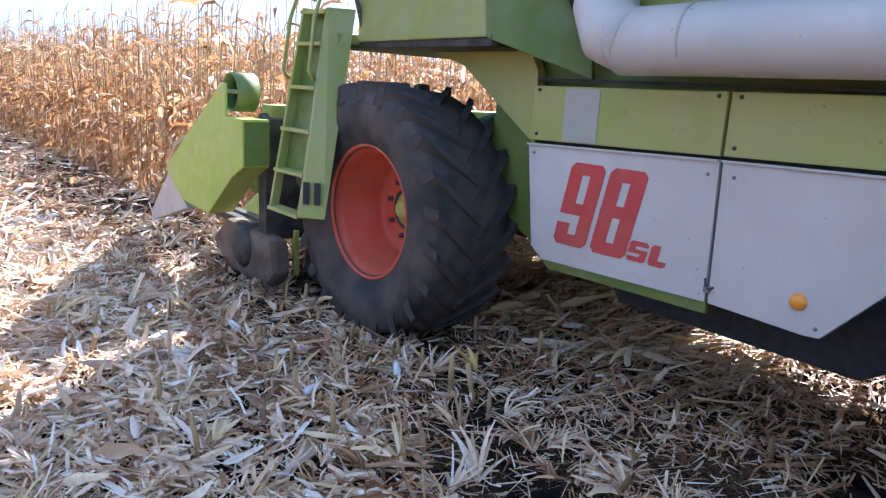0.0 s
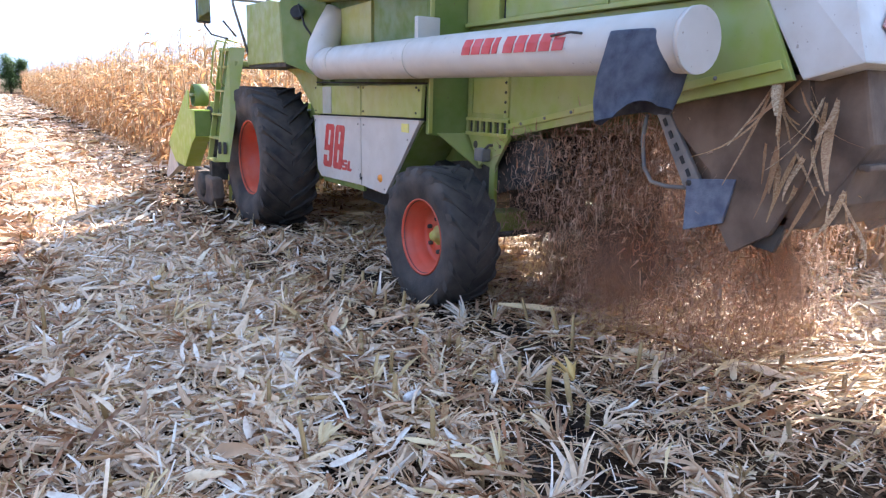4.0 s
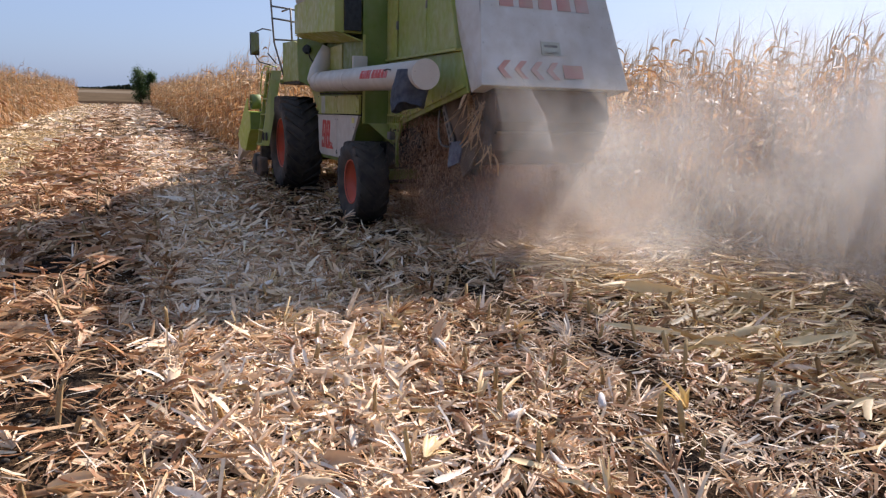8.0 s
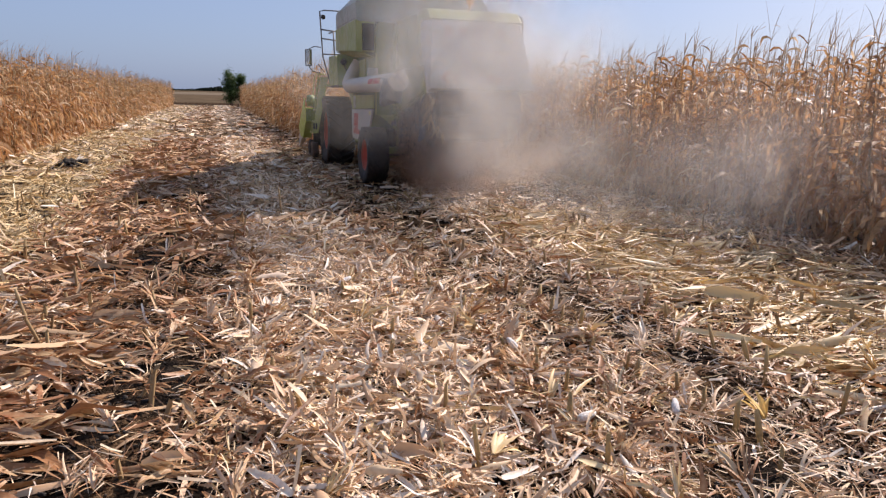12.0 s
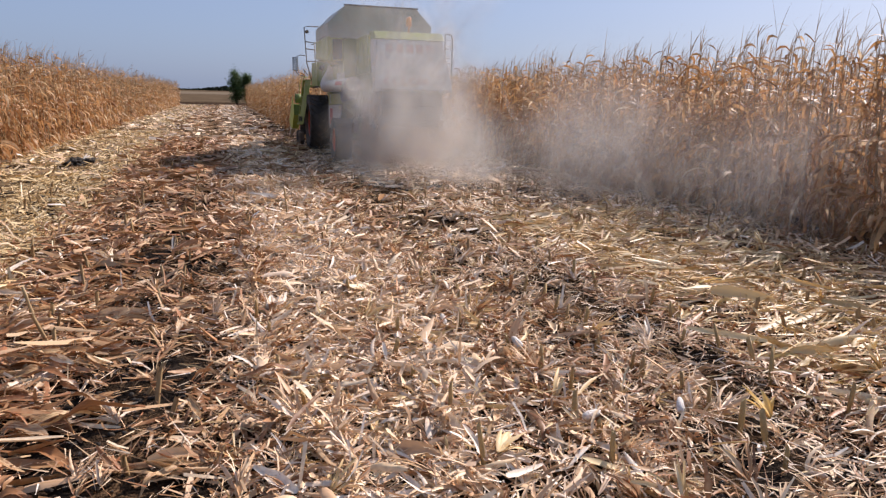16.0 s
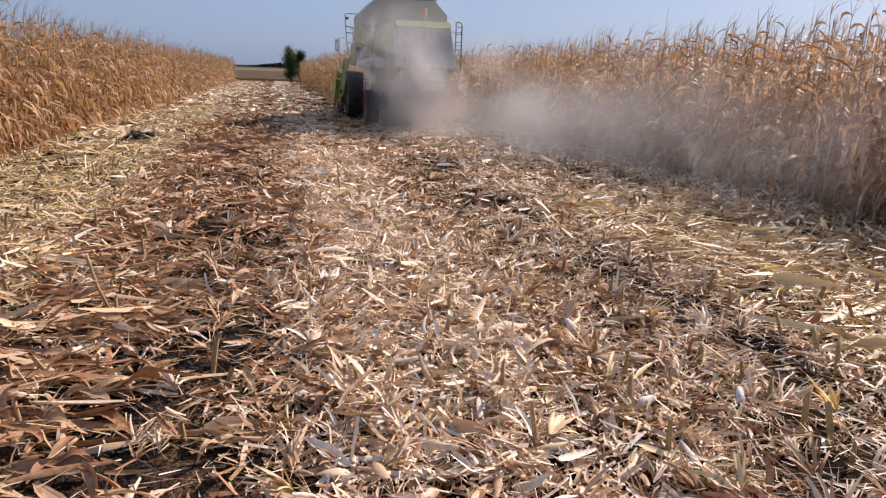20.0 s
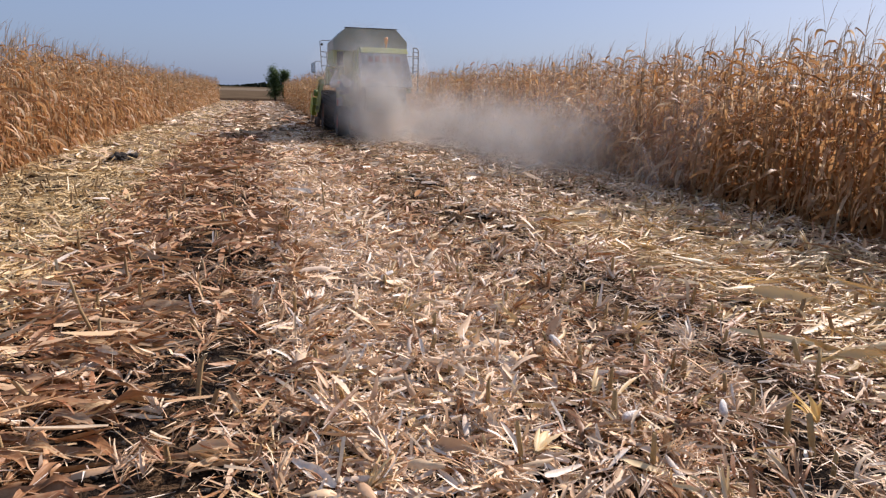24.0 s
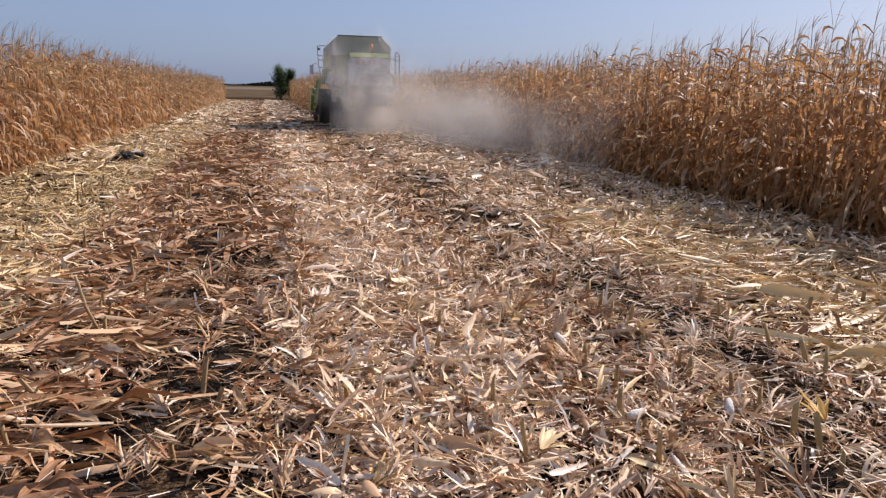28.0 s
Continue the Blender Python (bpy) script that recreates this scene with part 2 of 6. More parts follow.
CHAFF = leafy("red_brown_chaff", [(0.23, 0.12, 0.068), (0.37, 0.205, 0.12), (0.60, 0.43, 0.30), (0.29, 0.155, 0.09)], 0.35)



def veil(name, colour, strength):
    """Airborne dust: thin sheets that fade out from their middle, torn by noise; most light goes through."""
    m, n, l, b = mat(name, 1.0)
    n.remove(b)
    uv, ln, fall = n.new("ShaderNodeUVMap"), n.new("ShaderNodeVectorMath"), n.new("ShaderNodeMapRange")
    ln.operation = "LENGTH"
    l.new(uv.outputs[0], ln.inputs[0])
    fall.interpolation_type = "SMOOTHERSTEP"
    fall.inputs["From Min"].default_value, fall.inputs["From Max"].default_value = 1.0, 0.0
    l.new(ln.outputs["Value"], fall.inputs["Value"])
    torn = noise_fac(n, l, 1.3, 3, 0.15, 0.75)
    mul = n.new("ShaderNodeMath")
    mul.operation = "MULTIPLY"
    l.new(fall.outputs[0], mul.inputs[0])
    l.new(torn, mul.inputs[1])
    amount = n.new("ShaderNodeMath")
    amount.operation = "MULTIPLY"
    amount.inputs[1].default_value = strength
    l.new(mul.outputs[0], amount.inputs[0])
    d, tr, tp = n.new("ShaderNodeBsdfDiffuse"), n.new("ShaderNodeBsdfTranslucent"), n.new("ShaderNodeBsdfTransparent")
    d.inputs[0].default_value = tr.inputs[0].default_value = (*colour, 1)
    half, mx = n.new("ShaderNodeMixShader"), n.new("ShaderNodeMixShader")
    half.inputs[0].default_value = 0.55
    l.new(d.outputs[0], half.inputs[1])
    l.new(tr.outputs[0], half.inputs[2])
    l.new(amount.outputs[0], mx.inputs[0])
    l.new(tp.outputs[0], mx.inputs[1])
    l.new(half.outputs[0], mx.inputs[2])
    l.new(mx.outputs[0], n["Material Output"].inputs[0])
    return m


DUST_VEIL = veil("airborne_dust", (0.72, 0.70, 0.655), 0.245)
THIN_VEIL = veil("thin_airborne_dust", (0.67, 0.65, 0.61), 0.135)
BROWN_VEIL = veil("brown_chopper_dust", (0.56, 0.44, 0.34), 0.36)
RED_VEIL = veil("red_brown_dust", (0.30, 0.16, 0.09), 0.7)
FOLIAGE = leafy("tree_leaf", [(0.045, 0.085, 0.025), (0.09, 0.14, 0.04), (0.065, 0.11, 0.04)], 0.35)
BARK = plain("bark", (0.08, 0.06, 0.045), (0.14, 0.11, 0.08), 20, 0.9)
FAR_STUBBLE = plain("far_stubble_field", (0.15, 0.12, 0.085), (0.20, 0.16, 0.115), 0.05, 0.95, 0, 0)
FAR_GREEN = plain("far_hedge", (0.025, 0.033, 0.018), (0.05, 0.05, 0.03), 0.3, 0.95, 0, 0)
FAR_BROWN = plain("far_dry_crop", (0.085, 0.062, 0.04), (0.13, 0.095, 0.06), 0.2, 0.95, 0, 0)

for m in (FAR_STUBBLE, FAR_GREEN, FAR_BROWN, SOIL):
    m.node_tree.nodes["Principled BSDF"].inputs["Specular IOR Level"].default_value = 0.0


# ---- mesh helpers ----
def part(name, bm, material, parent=None, label=""):
    me = bpy.data.meshes.new(name)
    bm.to_mesh(me)
    bm.free()
    me.materials.append(material)
    ob = new(name, me)
    if parent:
        ob.parent = parent
    if label:
        ob["label"] = label
    return ob


def box(lo, hi, bevel=0.0, bm=None):
    bm = bm or bmesh.new()
    c = [(a + b) / 2 for a, b in zip(lo, hi)]
    s = [abs(b - a) for a, b in zip(lo, hi)]
    r = bmesh.ops.create_cube(bm, size=1, matrix=Matrix.Translation(c) @ Matrix.Diagonal((*s, 1)))
    if bevel:
        es = list({e for v in r["verts"] for e in v.link_edges})
        bmesh.ops.bevel(bm, geom=es, offset=bevel, segments=2, affect="EDGES", profile=0.6)
    return bm


def prism(profile, x0, x1, bevel=0.0, bm=None):
    """A plate: a (y, z) outline, from x0 to x1."""
    bm = bm or bmesh.new()
    a = [bm.verts.new((x0, y, z)) for y, z in profile]
    b = [bm.verts.new((x1, y, z)) for y, z in profile]
    fs = [bm.faces.new(a), bm.faces.new(b[::-1])]
    k = len(profile)
    for i in range(k):
        fs.append(bm.faces.new((a[i], b[i], b[(i + 1) % k], a[(i + 1) % k])))
    bmesh.ops.recalc_face_normals(bm, faces=fs)
    if bevel:
        es = list({e for f in fs for e in f.edges})
        bmesh.ops.bevel(bm, geom=es, offset=bevel, segments=2, affect="EDGES", profile=0.6)
    return bm


def hull8(pts, bevel=0.0, bm=None):
    """A six-sided block from its corners: four below, four above, both counted round."""
    bm = bm or bmesh.new()
    v = [bm.verts.new(p) for p in pts]
    fs = [bm.faces.new([v[i] for i in q]) for q in ((0, 1, 2, 3), (4, 5, 6, 7), (0, 1, 5, 4), (1, 2, 6, 5), (2, 3, 7, 6), (3, 0, 4, 7))]
    bmesh.ops.recalc_face_normals(bm, faces=fs)
    if bevel:
        bmesh.ops.bevel(bm, geom=list({e for f in fs for e in f.edges}), offset=bevel, segments=2, affect="EDGES", profile=0.6)
    return bm


def tube(pts, r, seg=8, bm=None, caps=True):
    """A round bar along points; r may be one radius or one for each point."""
    bm = bm or bmesh.new()
    pts = [Vector(p) for p in pts]
    rs = r if isinstance(r, (list, tuple)) else [r] * len(pts)
    rings, side = [], None
    for i, p in enumerate(pts):
        d = (pts[min(i + 1, len(pts) - 1)] - pts[max(i - 1, 0)]).normalized()
        if side is None:
            side = d.orthogonal().normalized()
        side = (side - d * side.dot(d)).normalized()
        up = d.cross(side)
        rings.append([bm.verts.new(p + (side * math.cos(a) + up * math.sin(a)) * rs[i]) for a in (2 * math.pi * k / seg for k in range(seg))])
    for a, b in zip(rings, rings[1:]):
        for k in range(seg):
            f = bm.faces.new((a[k], a[(k + 1) % seg], b[(k + 1) % seg], b[k]))
            f.smooth = True
    if caps:
        bm.faces.new(rings[0][::-1])
        bm.faces.new(rings[-1])
    return bm


def lathe(profile, seg=48, bm=None, smooth=True, closed=False):
    """Turns (x, radius) points round the x axis."""
    bm = bm or bmesh.new()
    rings = [[bm.verts.new((x, r * math.cos(a), r * math.sin(a))) for a in (2 * math.pi * k / seg for k in range(seg))] for x, r in profile]
    pairs = list(zip(rings, rings[1:]))
    if closed:
        pairs.append((rings[-1], rings[0]))
    fs = []
    for a, b in pairs:
        for k in range(seg):
            f = bm.faces.new((a[k], a[(k + 1) % seg], b[(k + 1) % seg], b[k]))
            f.smooth = smooth
            fs.append(f)
    bmesh.ops.recalc_face_normals(bm, faces=fs)
    return bm


def moved(bm, m):
    bmesh.ops.transform(bm, matrix=m, verts=bm.verts)
    return bm


def mesh_np(name, verts, faces, material, smooth=False):
    """A mesh from arrays: verts (n, 3), faces (k, 4) or (k, 3)."""
    me = bpy.data.meshes.new(name)
    k, w = faces.shape
    me.vertices.add(len(verts))
    me.vertices.foreach_set("co", np.ascontiguousarray(verts, dtype=np.float32).ravel())
    me.loops.add(k * w)
    me.loops.foreach_set("vertex_index", np.ascontiguousarray(faces, dtype=np.int32).ravel())
    me.polygons.add(k)
    me.polygons.foreach_set("loop_start", np.arange(0, k * w, w, dtype=np.int32))
    me.polygons.foreach_set("loop_total", np.full(k, w, dtype=np.int32))
    if smooth:
        me.polygons.foreach_set("use_smooth", np.ones(k, dtype=bool))
    me.update(calc_edges=True)
    me.materials.append(material)
    return me


def blades(rng, base, length, width, yaw, pitch, curl, segs=4, roll=None, bend=None, cup=0.0, taper=0.92, ragged=0.0):
    """Many curled leaf blades. base (n, 3); the blade starts along yaw and pitch and bends by curl (radians) on its way."""
    n = len(base)
    t = np.linspace(0, 1, segs + 1)
    ang = pitch[:, None] + curl[:, None] * t[None]
    step = (length / segs)[:, None]
    way = yaw[:, None] + (np.zeros(n) if bend is None else bend)[:, None] * t[None]
    fx, fy = np.cos(way), np.sin(way)
    step3 = np.stack([np.cos(ang) * fx, np.cos(ang) * fy, np.sin(ang)], -1)[:, :-1] * step[..., None]
    mid = base[:, None, :] + np.concatenate([np.zeros((n, 1, 3)), np.cumsum(step3, 1)], 1)
    w = width[:, None] * (np.minimum(0.55 + 1.8 * t, 1.0) * (1.0 - taper * t ** 2.2))[None] * 0.5
    if ragged:
        w = w * rng.uniform(1 - ragged, 1 + 0.5 * ragged, w.shape)
    rl = (rng.uniform(-0.9, 0.9, n) if roll is None else roll)[:, None] + rng.uniform(-0.8, 0.8, n)[:, None] * t[None]
    sx, sy, sz = -fy * np.cos(rl), fx * np.cos(rl), np.sin(rl)
    side = np.stack([sx * w, sy * w, sz * w], -1)
    if cup:
        deep = (w * cup * np.where(rng.random(n) < 0.3, 1.0, -1.0)[:, None])[..., None] * np.stack([fy * np.sin(rl), -fx * np.sin(rl), np.cos(rl)], -1)
        v = np.stack([mid - side, mid + deep, mid + side], 2).reshape(n, -1, 3)
        q = np.array([[3 * i + c, 3 * i + c + 1, 3 * i + c + 4, 3 * i + c + 3] for i in range(segs) for c in (0, 1)])
        return v.reshape(-1, 3), ((np.arange(n) * (3 * segs + 3))[:, None, None] + q[None]).reshape(-1, 4)
    v = np.stack([mid - side, mid + side], 2).reshape(n, -1, 3)
    q = np.array([[2 * i, 2 * i + 1, 2 * i + 3, 2 * i + 2] for i in range(segs)])
    f = (np.arange(n) * (2 * segs + 2))[:, None, None] + q[None]
    return v.reshape(-1, 3), f.reshape(-1, 4)


def join_np(items):
    vs, fs, k = [], [], 0
    for v, f in items:
        vs.append(v)
        fs.append(f + k)
        k += len(v)
    return np.concatenate(vs), np.concatenate(fs)


# ---- ground and distance ----
def far_rise(x, y):
    """The land lifts gently beyond the end of the field."""
    d = np.hypot(x, y)
    return np.clip((d - 130) / 900, 0, 1) ** 1.2 * 2.4


def rut(x):
    return -0.05 * np.exp(-((x + 0.95) / 0.35) ** 2) - 0.03 * np.exp(-((x - 2.75) / 0.3) ** 2)


def mat_height(x, y):
    """How high the residue is heaped: low ridges along the old rows, and heaps at random."""
    row = 0.5 + 0.5 * np.cos(2 * np.pi * (x - 0.25) / 0.7 + 0.5 * np.sin(y * 1.3))
    clump = np.sin(x * 7.1 + 2.0 * np.sin(y * 3.7)) * np.sin(y * 6.3 + 1.7 * np.sin(x * 4.9 + 0.5)) + 0.6 * np.sin(x * 15.1 + y * 4.0) * np.sin(y * 13.3 - x * 5.0)
    wind = np.exp(-((x - 1.2) / 1.1) ** 2)
    return np.clip(0.018 + 0.030 * row * (0.55 + 0.45 * np.sin(y * 4.1 + 3.0 * np.sin(x * 2.3))) + 0.022 * clump + 0.03 * wind, 0.0, None)


def build_ground():
    near = np.concatenate([np.linspace(-9, -4.2, 20)[:-1], np.linspace(-4.2, 7.0, 150), np.linspace(7.0, 12, 21)[1:]])
    xs = np.concatenate([[-4000, -2000, -1000, -500, -250, -120, -60, -30, -15], near, [18, 35, 70, 130, 260, 520, 1000, 2000, 4000]])
    ys = np.concatenate([[-4000, -1500, -600, -250, -100, -40, -15, -6], np.concatenate([np.linspace(-2, 0.8, 11), np.linspace(0.88, 9.0, 110), np.linspace(9.25, 24, 60)]), [28, 34, 42, 52, 64, 78, 95, 120, 150, 190, 240, 320, 420, 560, 720, 900, 1200, 2000, 4000]])
    X, Y = np.meshgrid(xs, ys, indexing="ij")
    rng = np.random.default_rng(5)
    fade = np.clip((40 - np.abs(Y)) / 20, 0, 1) * np.clip((20 - np.abs(X)) / 8, 0, 1)
    Z = far_rise(X, Y) + fade * (rut(X) + 0.7 * mat_height(X, Y) * (np.abs(X - 1.2) < 5.6) + rng.normal(0, 0.006, X.shape)) - 0.02
    nx, ny = X.shape
    v = np.stack([X, Y, Z], -1).reshape(-1, 3)
    i = (np.arange(nx - 1)[:, None] * ny + np.arange(ny - 1)[None]).ravel()
    f = np.stack([i, i + ny, i + ny + 1, i + 1], -1)
    ob = new("ground", mesh_np("ground", v, f, SOIL, True))
    tagged(ob, "dark tilled field soil under corn residue", "ground", kind="structure")


build_ground()


def field_strip(name, x0, x1, y0, y1, material, label, lift=0.05, height=0.0):
    xs, ys = np.linspace(x0, x1, 25), np.linspace(y0, y1, 9)
    X, Y = np.meshgrid(xs, ys, indexing="ij")
    Z = far_rise(X, Y) + lift
    if height:
        Z = Z + height * (0.75 + 0.25 * np.sin(X * 0.9 + Y) * np.sin(X * 0.37))
        Z[:, 0] = far_rise(X[:, 0], Y[:, 0]) - 0.2
        Z[:, -1] = Z[:, -1] - height
    i = (np.arange(24)[:, None] * 9 + np.arange(8)[None]).ravel()
    f = np.stack([i, i + 9, i + 10, i + 1], -1)
    ob = new(name, mesh_np(name, np.stack([X, Y, Z], -1).reshape(-1, 3), f, material))
    tagged(ob, label, "field", kind="structure")


field_strip("far_field_1", -260, 320, 112, 300, FAR_BROWN, "brown dry crop beyond the corn field", 0.1, 0.5)
field_strip("far_field_2", -420, 520, 310, 640, FAR_STUBBLE, "pale harvested stubble field in the distance", 0.15)
field_strip("far_field_3", -600, 700, 650, 900, FAR_BROWN, "brown field strip on the far rise", 0.2, 0.8)


def far_woods():
    """A thin line of far trees on the rise: many small leaf clumps."""
    rng = np.random.default_rng(11)
    n = 4200
    x = rng.uniform(-700, 800, n)
    cl = np.sin(x * 0.02) + np.sin(x * 0.071 + 1) + rng.normal(0, 0.4, n)
    h = np.clip(4.6 + 2.0 * cl, 2.6, 9.5)
    base = np.stack([x, 930 + rng.normal(0, 8, n), far_rise(x, np.full(n, 930.0)) - 0.5], -1)
    v, f = blades(rng, base, h, rng.uniform(5, 9, n), rng.uniform(0, 6.28, n), np.full(n, 1.5), rng.uniform(-0.4, 0.4, n), 3)
    ob = new("far_woods", mesh_np("far_woods", v, f, FAR_GREEN))
    tagged(ob, "low dark line of trees along the horizon", "woods", kind="stuff")


far_woods()

FIELD_END = 92.0


def tree(x, y, trunk_h, tall, spread, seed, label):
    """A roadside tree: tapered trunk, limbs, many small leaf clumps with gaps."""
    rng = np.random.default_rng(seed)
    rnd = random.Random(seed)
    e = new("tree")
    e.location = (x, y, 0)
    bm = tube([(0, 0, -0.1), (0.03, 0.02, trunk_h), (0.05, 0, tall * 0.9)], [0.16, 0.11, 0.03], 8)
    tips = []
    for k in range(16):
        z = trunk_h + (tall * 0.85 - trunk_h) * k / 16
        a = rnd.uniform(0, 6.28)
        r = spread * rnd.uniform(0.35, 0.75) * (1 - 0.45 * k / 16)
        tip = (r * math.cos(a), r * math.sin(a), z + rnd.uniform(0.3, 0.9))
        tube([(0.03, 0, z), (tip[0] * 0.5, tip[1] * 0.5, z + 0.25), tip], [0.05, 0.03, 0.012], 5, bm)
        tips.append(tip)
    part("trunk", bm, BARK, e, "slender brown trunk with rising limbs")
    tips = np.array(tips)
    n = 7000
    c = tips[rng.integers(0, len(tips), n)] * rng.uniform(0.35, 1.05, (n, 1)) ** np.array([1, 1, 0.25])
    base = c + rng.normal(0, 1, (n, 3)) * np.array([0.28, 0.28, 0.32]) * spread / 1.3
    base[:, 2] = np.clip(base[:, 2], 0.35, None)
    v, f = blades(rng, base, rng.uniform(0.14, 0.28, n), rng.uniform(0.09, 0.16, n), rng.uniform(0, 6.28, n), rng.uniform(-0.8, 1.0, n), rng.uniform(-0.8, 0.3, n), 1)
    cr = new("crown", mesh_np("crown", v, f, FOLIAGE))
    cr.parent = e
    cr["label"] = "dense dark green crown with ragged edges"
    tagged(e, label, "tree", "trees at the field's end")


tree(1.9, 90.5, 0.5, 4.2, 1.25, 3, "dark green bushy tree at the field's end")
tree(3.1, 91.0, 0.5, 4.0, 0.9, 4, "slender dark green tree beside its neighbour")


# ---- standing corn ----
def corn_rows(rng, xs, y0, y1, gap=0.19, leaves=19, full=True):
    """Rows of dry maize plants: leaves, stalk and ear husks, tassels; each as arrays."""
    px, py = [], []
    for x in xs:
        y = np.arange(y0, y1, gap)
        y = y + rng.normal(0, gap * 0.22, len(y))
        px.append(x + rng.normal(0, 0.035, len(y)))
        py.append(y)
    px, py = np.concatenate(px), np.concatenate(py)
    n = len(px)
    h = rng.normal(2.21, 0.14, n)
    lean = rng.normal(0, 0.05, (n, 2))
    # leaves
    k = leaves
    zf = 0.05 + 0.94 * np.linspace(0, 1, k)[None] ** 1.5 + rng.uniform(-0.04, 0.04, (n, k))
    z = zf * h[:, None]
    base = np.stack([px[:, None] + lean[:, :1] * z, py[:, None] + lean[:, 1:] * z, z], -1).reshape(-1, 3)
    yaw = (rng.uniform(0, 6.28, n)[:, None] + np.arange(k)[None] * 3.14 + rng.normal(0, 0.5, (n, k))).ravel()
    low = (1 - zf).ravel()
    L = rng.uniform(0.28, 0.72, n * k) * np.clip(1.1 - 0.75 * np.clip(zf.ravel() - 0.45, 0, 1), 0.4, 1)
    pitch = rng.uniform(-0.5, 1.1, n * k) - 0.9 * low
    curl = -rng.uniform(1.0, 3.3, n * k)
    W = rng.uniform(0.035, 0.095, n * k) * np.clip(1.15 - 0.55 * zf.ravel(), 0.5, 1)
    leaf = blades(rng, base, L, W, yaw, pitch, curl, 4 if full else 3, rng.normal(0, 0.7, n * k), rng.normal(0, 0.9, n * k))
    # ears in their husks, hanging
    ez = rng.uniform(0.85, 1.25, n)
    eb = np.stack([px + lean[:, 0] * ez, py + lean[:, 1] * ez, ez], -1)
    eyaw = rng.uniform(0, 6.28, n)
    ears = [blades(rng, eb, rng.uniform(0.2, 0.27, n), np.full(n, 0.065), eyaw, rng.uniform(-0.6, 0.4, n), np.full(n, -0.6), 3, roll=np.full(n, r)) for r in (0.0, 1.2)]
    # stalks: four-sided, tapering
    zs = np.array([0.0, 0.45, 1.0])
    rad = np.array([0.012, 0.009, 0.005])
    ca = np.array([[1, 0], [0, 1], [-1, 0], [0, -1]])
    zz = zs[None] * h[:, None]
    mid = np.stack([px[:, None] + lean[:, :1] * zz, py[:, None] + lean[:, 1:] * zz, zz], -1)
    ring = mid[:, :, None, :] + np.concatenate([ca, np.zeros((4, 1))], 1)[None, None] * rad[None, :, None, None]
    q = np.array([[4 * s + c, 4 * s + (c + 1) % 4, 4 * s + 4 + (c + 1) % 4, 4 * s + 4 + c] for s in range(2) for c in range(4)])
    stalk = (ring.reshape(-1, 3), ((np.arange(n) * 12)[:, None, None] + q[None]).reshape(-1, 4))
    # tassels
    tk = 4
    tb = np.repeat(np.stack([px + lean[:, 0] * h, py + lean[:, 1] * h, h - 0.02], -1), tk, 0)
    wind = rng.normal(0.1, 0.7, n * tk)
    tas = blades(rng, tb, rng.uniform(0.16, 0.50, n * tk) * np.repeat(rng.uniform(0.5, 1.5, n), tk), np.full(n * tk, 0.013), wind, rng.uniform(1.1, 1.6, n * tk), rng.uniform(-1.3, -0.1, n * tk), 4)
    return join_np([leaf] + ears), stalk, tas


def corn_thing(name, arrays, label, off=(0, 0, 0), kind="stuff"):
    e = new(name)
    e.location = off
    o = np.array(off)
    for nm, (v, f), m in zip(("leaves", "stalks", "tassels"), arrays, (CORN_LEAF, CORN_STALK, TASSEL)):
        c = new(nm, mesh_np(nm, v - o, f, m))
        c.parent = e
    tagged(e, label, "corn", "standing corn", kind)
    return e


def build_fields():
    rng = np.random.default_rng(21)
    right = [7.12 + 0.7 * i for i in range(4)]
    left = [-4.52 - 0.7 * i for i in range(4)]
    corn_thing("corn_field", corn_rows(rng, right, 1, 27, 0.13, 24), "tall dry brown corn standing beside the cut strip")
    corn_thing("corn_field", corn_rows(rng, right, -9, 1, 0.25, 8, False), "tall dry brown corn behind the path")
    corn_thing("corn_field", corn_rows(rng, right[:3], 27, FIELD_END - 4, 0.17, 13, False), "tall dry brown corn standing towards the field's end")
    corn_thing("corn_field", corn_rows(rng, [9.92 + 0.7 * i for i in range(8)], -6, FIELD_END - 4, 0.26, 13, False), "deeper rows of dry standing corn")
    corn_thing("corn_field", corn_rows(rng, left, 8, 34, 0.15, 20), "dry tan corn standing across the cut strip, in sun")
    corn_thing("corn_field", corn_rows(rng, left[:3], 34, 86, 0.2, 11, False), "dry tan corn thinning towards the field's end")
    corn_thing("corn_field", corn_rows(rng, left[:3], -9, 8, 0.25, 8, False), "dry tan corn beside the path")
    corn_thing("corn_field", corn_rows(rng, [-7.32 - 0.7 * i for i in range(8)], -6, 86, 0.42, 6, False), "deeper rows of dry tan corn")
    return rng


STRIP = [3.02 + 0.7 * i for i in range(6)]
CUT = []


def build_strip(rng):
    """The rows that the harvester is eating: short lengths, each pulled down as the header reaches it."""
    y = 6.9
    while y < 37.5:
        e = corn_thing("corn_row_length", corn_rows(rng, STRIP, y, y + 1.0, 0.19, 13), "dry standing corn in front of the header", (4.8, y, 0))
        CUT.append((e, y))
        y += 1.0
    corn_thing("corn_field", corn_rows(rng, STRIP, y, FIELD_END - 4, 0.22, 9, False), "uncut dry corn ahead of the harvester")


build_strip(build_fields())


# ---- residue on the ground ----
def scatter(rng, n, x0, x1, y0, y1):
    return rng.uniform(x0, x1, n), rng.uniform(y0, y1, n)


